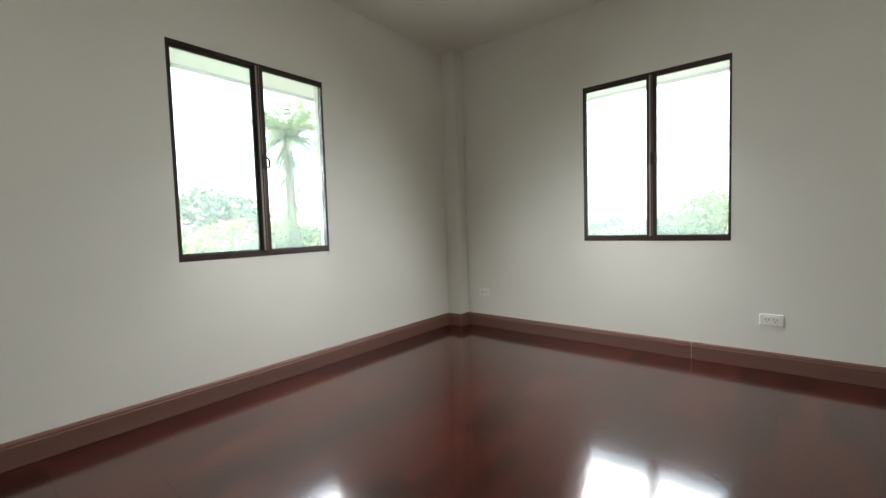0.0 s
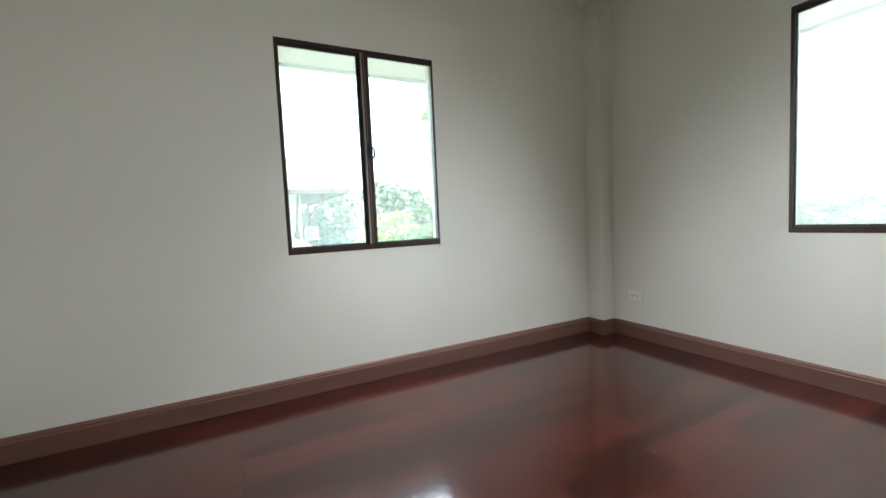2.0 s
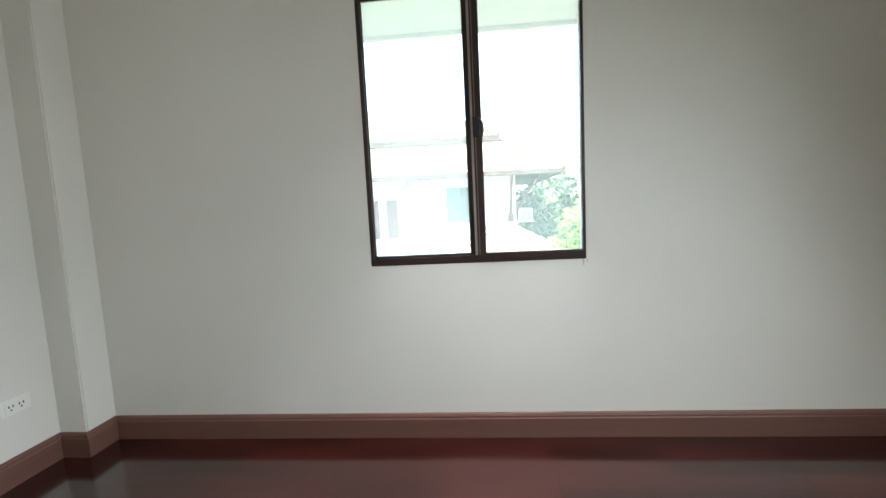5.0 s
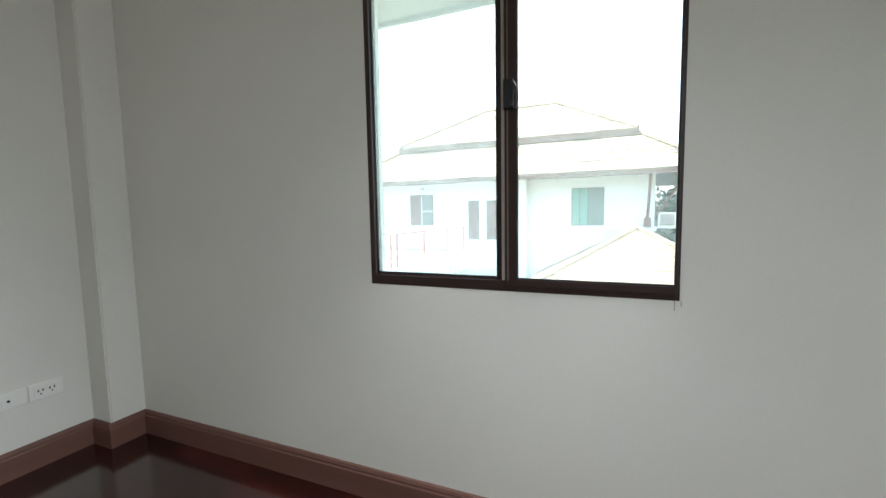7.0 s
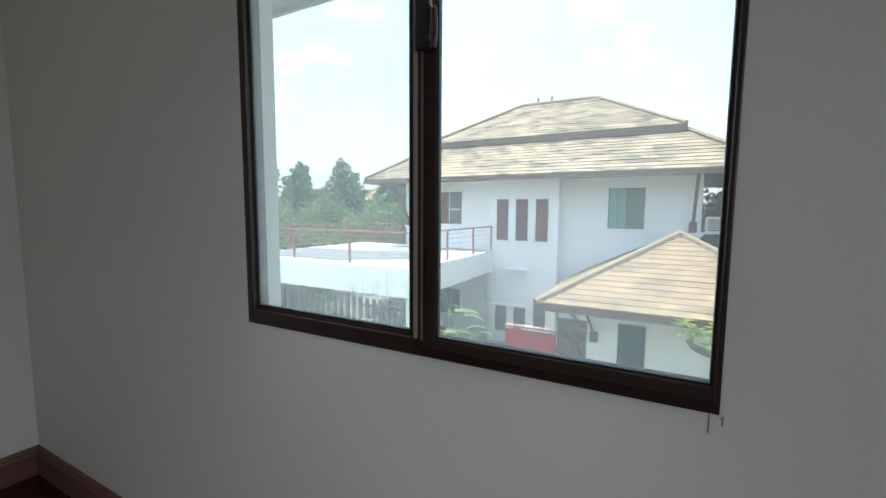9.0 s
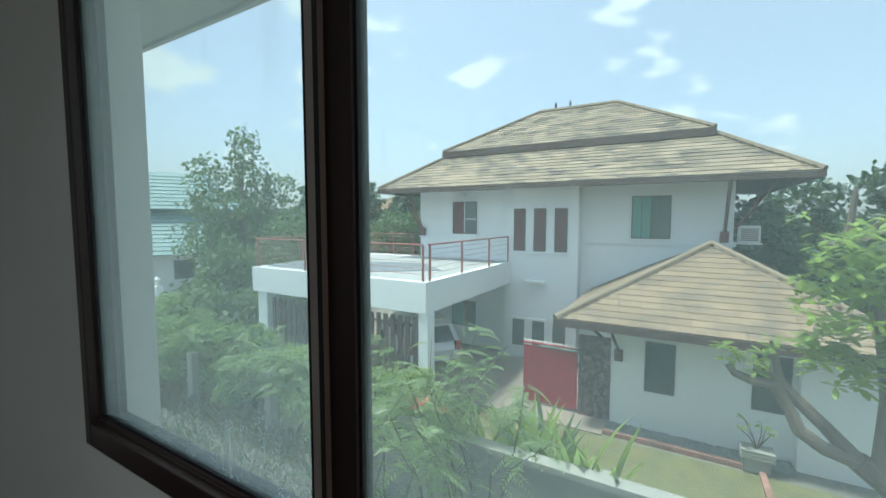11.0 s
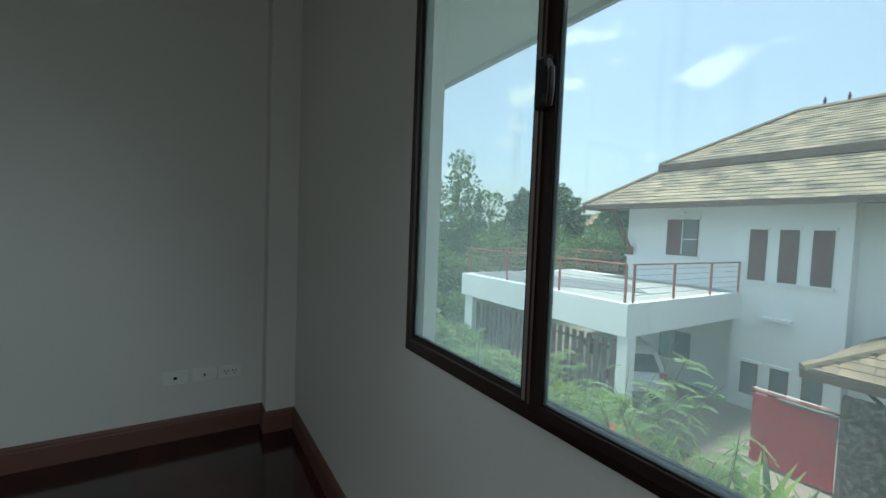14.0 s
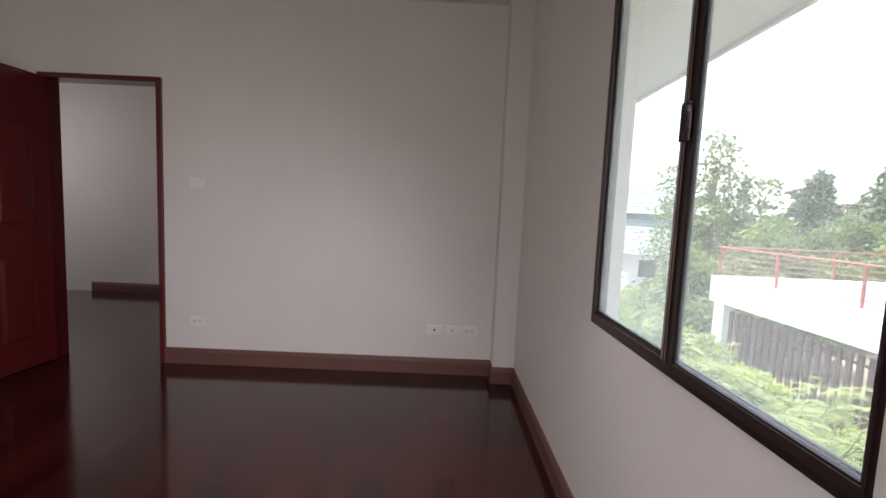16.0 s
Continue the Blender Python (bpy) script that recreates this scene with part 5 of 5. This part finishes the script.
for k, (x, y, n, h) in enumerate(((-1.6, 5.5, 10, 1.5), (-0.9, 5.5, 10, 1.5), (-0.2, 5.5, 11, 1.6), (0.3, 5.5, 12, 1.7), (0.75, 5.4, 12, 1.95), (1.15, 5.4, 12, 1.9), (1.5, 5.4, 12, 1.75), (-2.2, 5.7, 9, 1.4), (1.85, 5.3, 10, 1.6), (0.5, 5.3, 12, 1.8), (0.0, 5.9, 10, 1.5))):
    blade_plant(pose(x, y, GROUND + 0.04), n + 3, h * 1.15, "upright bright green strap-leaved plant behind the wall", L_BRIGHT if k % 4 else L_MID, 400 + k, 0.06)
for k in range(5):
    x, y = -1.95 + 0.16 * k, 5.9 + 0.1 * (k % 2)
    bm = bmesh.new()
    rnd = random.Random(500 + k)
    for i in range(9):
        a = rnd.uniform(0, 6.28)
        o = Vector((math.cos(a), math.sin(a), rnd.uniform(-0.1, 0.7))).normalized()
        sd = o.cross(Vector((0, 0, 1))).normalized()
        v = [bm.verts.new(p + Vector((0, 0, 1.05))) for p in (o * 0.01, o * 0.10 + sd * 0.05, o * 0.22, o * 0.10 - sd * 0.05)]
        bm.faces.new(v)
    fl = empty("flower", pose(x, y, GROUND + 0.04))
    tagged(fl, "orange-red garden flower on a green stem", "flower", "orange flowers")
    part("petals", bm, M_FLOWER, fl)
    bm = bmesh.new()
    tube(bm, [(0, 0, -0.02), (0.03, 0, 0.5), (0, 0, 1.06)], 0.008, 6)
    part("stem", bm, M_STEM, fl)

# cut-back tree with fresh shoots, at the end of the garden
old = empty("tree", pose(5.0, 6.5, GROUND))
tagged(old, "gnarled grey cut-back tree with tufts of fresh leaves", "tree")
OO = Matrix.Translation((-5.0, -6.5, -GROUND))
bm = bmesh.new()
for pts, rr in (([(5.0, 6.5, GROUND - 0.05), (4.9, 6.5, -2.6), (4.65, 6.5, -2.1), (4.27, 6.5, -1.80)], (0.2, 0.18, 0.15, 0.13)),
                ([(4.27, 6.5, -1.80), (3.95, 6.47, -1.72), (3.70, 6.45, -1.55), (3.55, 6.45, -1.22), (3.42, 6.45, -1.0), (3.15, 6.42, -0.97), (2.98, 6.4, -0.90), (2.90, 6.4, -0.80)], (0.11, 0.085, 0.085, 0.075, 0.085, 0.06, 0.052, 0.035)),
                ([(4.27, 6.5, -1.80), (3.95, 6.53, -1.45), (3.65, 6.52, -1.15), (3.46, 6.5, -0.95), (3.42, 6.5, -0.70), (3.38, 6.5, -0.42)], (0.10, 0.08, 0.075, 0.085, 0.06, 0.03)),
                ([(3.44, 6.47, -0.98), (3.34, 6.44, -0.82), (3.33, 6.43, -0.66)], (0.07, 0.06, 0.05)),
                ([(4.5, 6.5, -2.0), (4.5, 6.5, -1.0), (4.4, 6.5, -0.2), (4.3, 6.5, 0.4)], (0.12, 0.08, 0.06, 0.03))):
    tube(bm, [OO @ Vector(p) for p in pts], 0.1, 10, rr)
part("trunk", bm, M_BARK, old)


def rosette(bm, c, n, ln, rnd):
    """A tuft of broad leaves round a shoot."""
    for i in range(n):
        a = rnd.uniform(0, 6.28)
        o = Vector((math.cos(a), math.sin(a), rnd.uniform(-0.4, 0.9))).normalized()
        sd = o.cross(Vector((0, 0, 1))).normalized()
        k = ln * rnd.uniform(0.7, 1.2)
        dn = Vector((0, 0, -0.12 * k))
        pts = [c, c + o * k * 0.35 + sd * k * 0.14, c + o * k * 0.72 + sd * k * 0.19 + dn, c + o * k + dn * 2, c + o * k * 0.72 - sd * k * 0.19 + dn, c + o * k * 0.35 - sd * k * 0.14]
        v = [bm.verts.new(p) for p in pts]
        bm.faces.new(v)


rnd = random.Random(77)
for nm, spots, ln in (("shoot", [(2.90, 6.4, -0.72), (2.93, 6.35, -0.60), (3.0, 6.42, -0.66), (2.86, 6.4, -0.55)], 0.17), ("shoot", [(3.2, 6.4, -0.72), (3.28, 6.4, -0.60), (3.34, 6.42, -0.5), (3.22, 6.4, -0.85), (3.38, 6.45, -0.40)], 0.18)):
    bm = bmesh.new()
    for c in spots:
        rosette(bm, OO @ Vector(c), 11, ln, rnd)
    part(nm, bm, L_BRIGHT, old)
bm = bmesh.new()
for i in range(260):
    a, q = rnd.uniform(0, 6.28), rnd.random() ** 0.5
    z = rnd.random()
    c = Vector((4.35 + math.cos(a) * q * 0.78, 6.45 + math.sin(a) * q * 0.6, -0.75 + z * 1.9 + 0.12 * math.sin(a * 3)))
    rosette(bm, OO @ c, 8, 0.19, rnd)
part("crown", bm, L_BRIGHT, old)
bm = bmesh.new()
for i in range(6):
    a = i * 1.05
    tube(bm, [(0, 0, 0.38), (math.cos(a) * 0.12, math.sin(a) * 0.1, 0.6), (math.cos(a) * 0.26 - 0.05, math.sin(a) * 0.18, 0.74 + 0.05 * (i % 3))], 0.01, 6, (0.014, 0.01, 0.005))
part("cutting_stem", bm, M_BARK, planter)
bm = bmesh.new()
for i in range(6):
    a = i * 1.05
    rosette(bm, Vector((math.cos(a) * 0.26 - 0.05, math.sin(a) * 0.18, 0.74 + 0.05 * (i % 3))), 3, 0.16, rnd)
part("cutting_leaf", bm, L_BRIGHT, planter)

# rubble, dry grass and far woods
rs = np.random.RandomState(9)
verts, faces = [], []
for i in range(7000):
    x, y = rs.uniform(-11, 3.0), 4.75 - abs(rs.normal(0, 1.2))
    r = rs.gamma(2.0, 0.02)
    n = len(verts)
    for k in range(5):
        a = k * 1.257 + rs.uniform(-0.4, 0.4)
        verts.append((x + math.cos(a) * r, y + math.sin(a) * r, GROUND + 0.002))
    verts.append((x + rs.uniform(-0.3, 0.3) * r, y, GROUND + r * rs.uniform(0.5, 1.1)))
    faces += [(n + k, n + (k + 1) % 5, n + 5) for k in range(5)]
me = bpy.data.meshes.new("rubble")
me.from_pydata(verts, [], faces)
me.materials.append(M_RUBBLE)
tagged(new("rubble", me), "loose grey rubble scattered on bare earth", "rubble", kind="stuff")


def tufts(name, x0, x1, y0, y1, count, h, mat, label, seed):
    rs = np.random.RandomState(seed)
    p = np.stack([rs.uniform(x0, x1, count), rs.uniform(y0, y1, count), np.full(count, GROUND)], 1)
    a = rs.uniform(0, 6.28, count)
    hh = h * rs.uniform(0.4, 1.2, count)
    o = np.stack([np.cos(a), np.sin(a), np.zeros(count)], 1)
    s = np.stack([-np.sin(a), np.cos(a), np.zeros(count)], 1) * 0.006
    mid = p + o * (hh * 0.15)[:, None] + np.array([0, 0, 1.0]) * (hh * 0.65)[:, None]
    tip = p + o * (hh * 0.55)[:, None] + np.array([0, 0, 1.0]) * (hh * 0.95)[:, None]
    v = np.stack([p - s, p + s, mid + s, tip, mid - s], 1).reshape(-1, 3)
    me = bpy.data.meshes.new(name)
    me.from_pydata(v.tolist(), [], np.arange(count * 5).reshape(-1, 5).tolist())
    me.materials.append(mat)
    return tagged(new(name, me), label, "grass", kind="stuff")


tufts("dry_grass", -9.6, -3.0, 4.55, 5.3, 420, 0.42, L_DRY, "tufts of dry straw-coloured grass", 3)
tufts("weeds", -11, 4, 3.9, 5.4, 5000, 0.16, L_MID, "low green weeds on the bare earth", 4)
tufts("lawn_grass", -4.5, 7.9, 5.1, 8.5, 9000, 0.05, L_MID, "short uneven lawn grass", 5)
hedge = []
for i in range(170):
    a = math.radians(-40 + 210 * i / 170 + R.uniform(-0.5, 0.5))
    d = R.uniform(46, 75)
    w = R.uniform(2.5, 4.5)
    hedge.append(((2 + math.cos(a) * d, math.sin(a) * d, GROUND + R.uniform(1.2, 3.8)), (w, w, R.uniform(1.5, 2.6))))
far = leaf_cloud("far_woods", hedge, 60000, 0.5, L_FAR, None, 12)
tagged(far, "distant line of green trees on the horizon", "woods", kind="stuff")


# ---- pieces: garage tiles, parquet blocks ----
rnd = random.Random(6)
tile_sets = {}
rest = []
for si in (0, 3):
    for o, al, tilt, nrm, b0, b1 in slope_tiles(*gs[si], 0.42, 0.205, 0.014, rnd):
        key = (si, round(b1 - b0, 2))
        w = key[1]
        if key not in tile_sets:
            me = bpy.data.meshes.new("roof_tile")
            me.from_pydata(tile_corners(Vector(), al, tilt, nrm, 0, w, 0.014), [], TILE_FACES)
            me.materials.append(M_TILE2)
            tile_sets[key] = me
        t = new("roof_tile", tile_sets[key])
        t.parent, t.location = gcore, GO @ (o + al * b0)
tiled_stuff("back_roof_tiles", [gs[1]], M_TILE2, gcore, 0.42, 0.205, 0.014, 8, GO)

BLOCK_L, BLOCK_W = 0.46, 0.092


def block_mesh(name, l, w):
    bm = bmesh.new()
    g = 0.00012
    box(bm, 2 * g, l - 2 * g, g, w - g, -0.006, 0)
    return mesh_of(name, bm, M_FLOOR)


full = block_mesh("parquet_block", BLOCK_L, BLOCK_W)
verts, faces = [], []
count = 0
for i in range(int(-SOUTH / BLOCK_W) + 1):
    y1 = -i * BLOCK_W
    y0 = max(y1 - BLOCK_W, SOUTH)
    if y1 - y0 < 0.01:
        continue
    x = -BLOCK_L * ((i // 5 * 0.37) % 1.0)
    while x < EAST:
        xa, xb = max(x, 0), min(x + BLOCK_L, EAST)
        whole = xb - xa > BLOCK_L - 1e-4 and y1 - y0 > BLOCK_W - 1e-4
        if whole and y1 > -3.0 and count < 300:
            b = new("parquet_block", full)
            b.parent, b.matrix_basis = FLOOR, pose(xa, y0, 0)
            count += 1
        elif xb - xa > 0.005:
            n = len(verts)
            g = 0.00012
            p, q, r, t = xa + g, xb - g, y0 + g, y1 - g
            verts += [(p, r, -0.006), (q, r, -0.006), (q, t, -0.006), (p, t, -0.006), (p, r, 0), (q, r, 0), (q, t, 0), (p, t, 0)]
            faces += [(n + j, n + (j + 1) % 4, n + 4 + (j + 1) % 4, n + 4 + j) for j in range(4)]
            faces.append((n + 4, n + 5, n + 6, n + 7))
        x += BLOCK_L
me = bpy.data.meshes.new("parquet_field")
me.from_pydata(verts, [], faces)
me.materials.append(M_FLOOR)
field = new("parquet_field", me)
field.parent = FLOOR
tagged(field, kind="stuff")
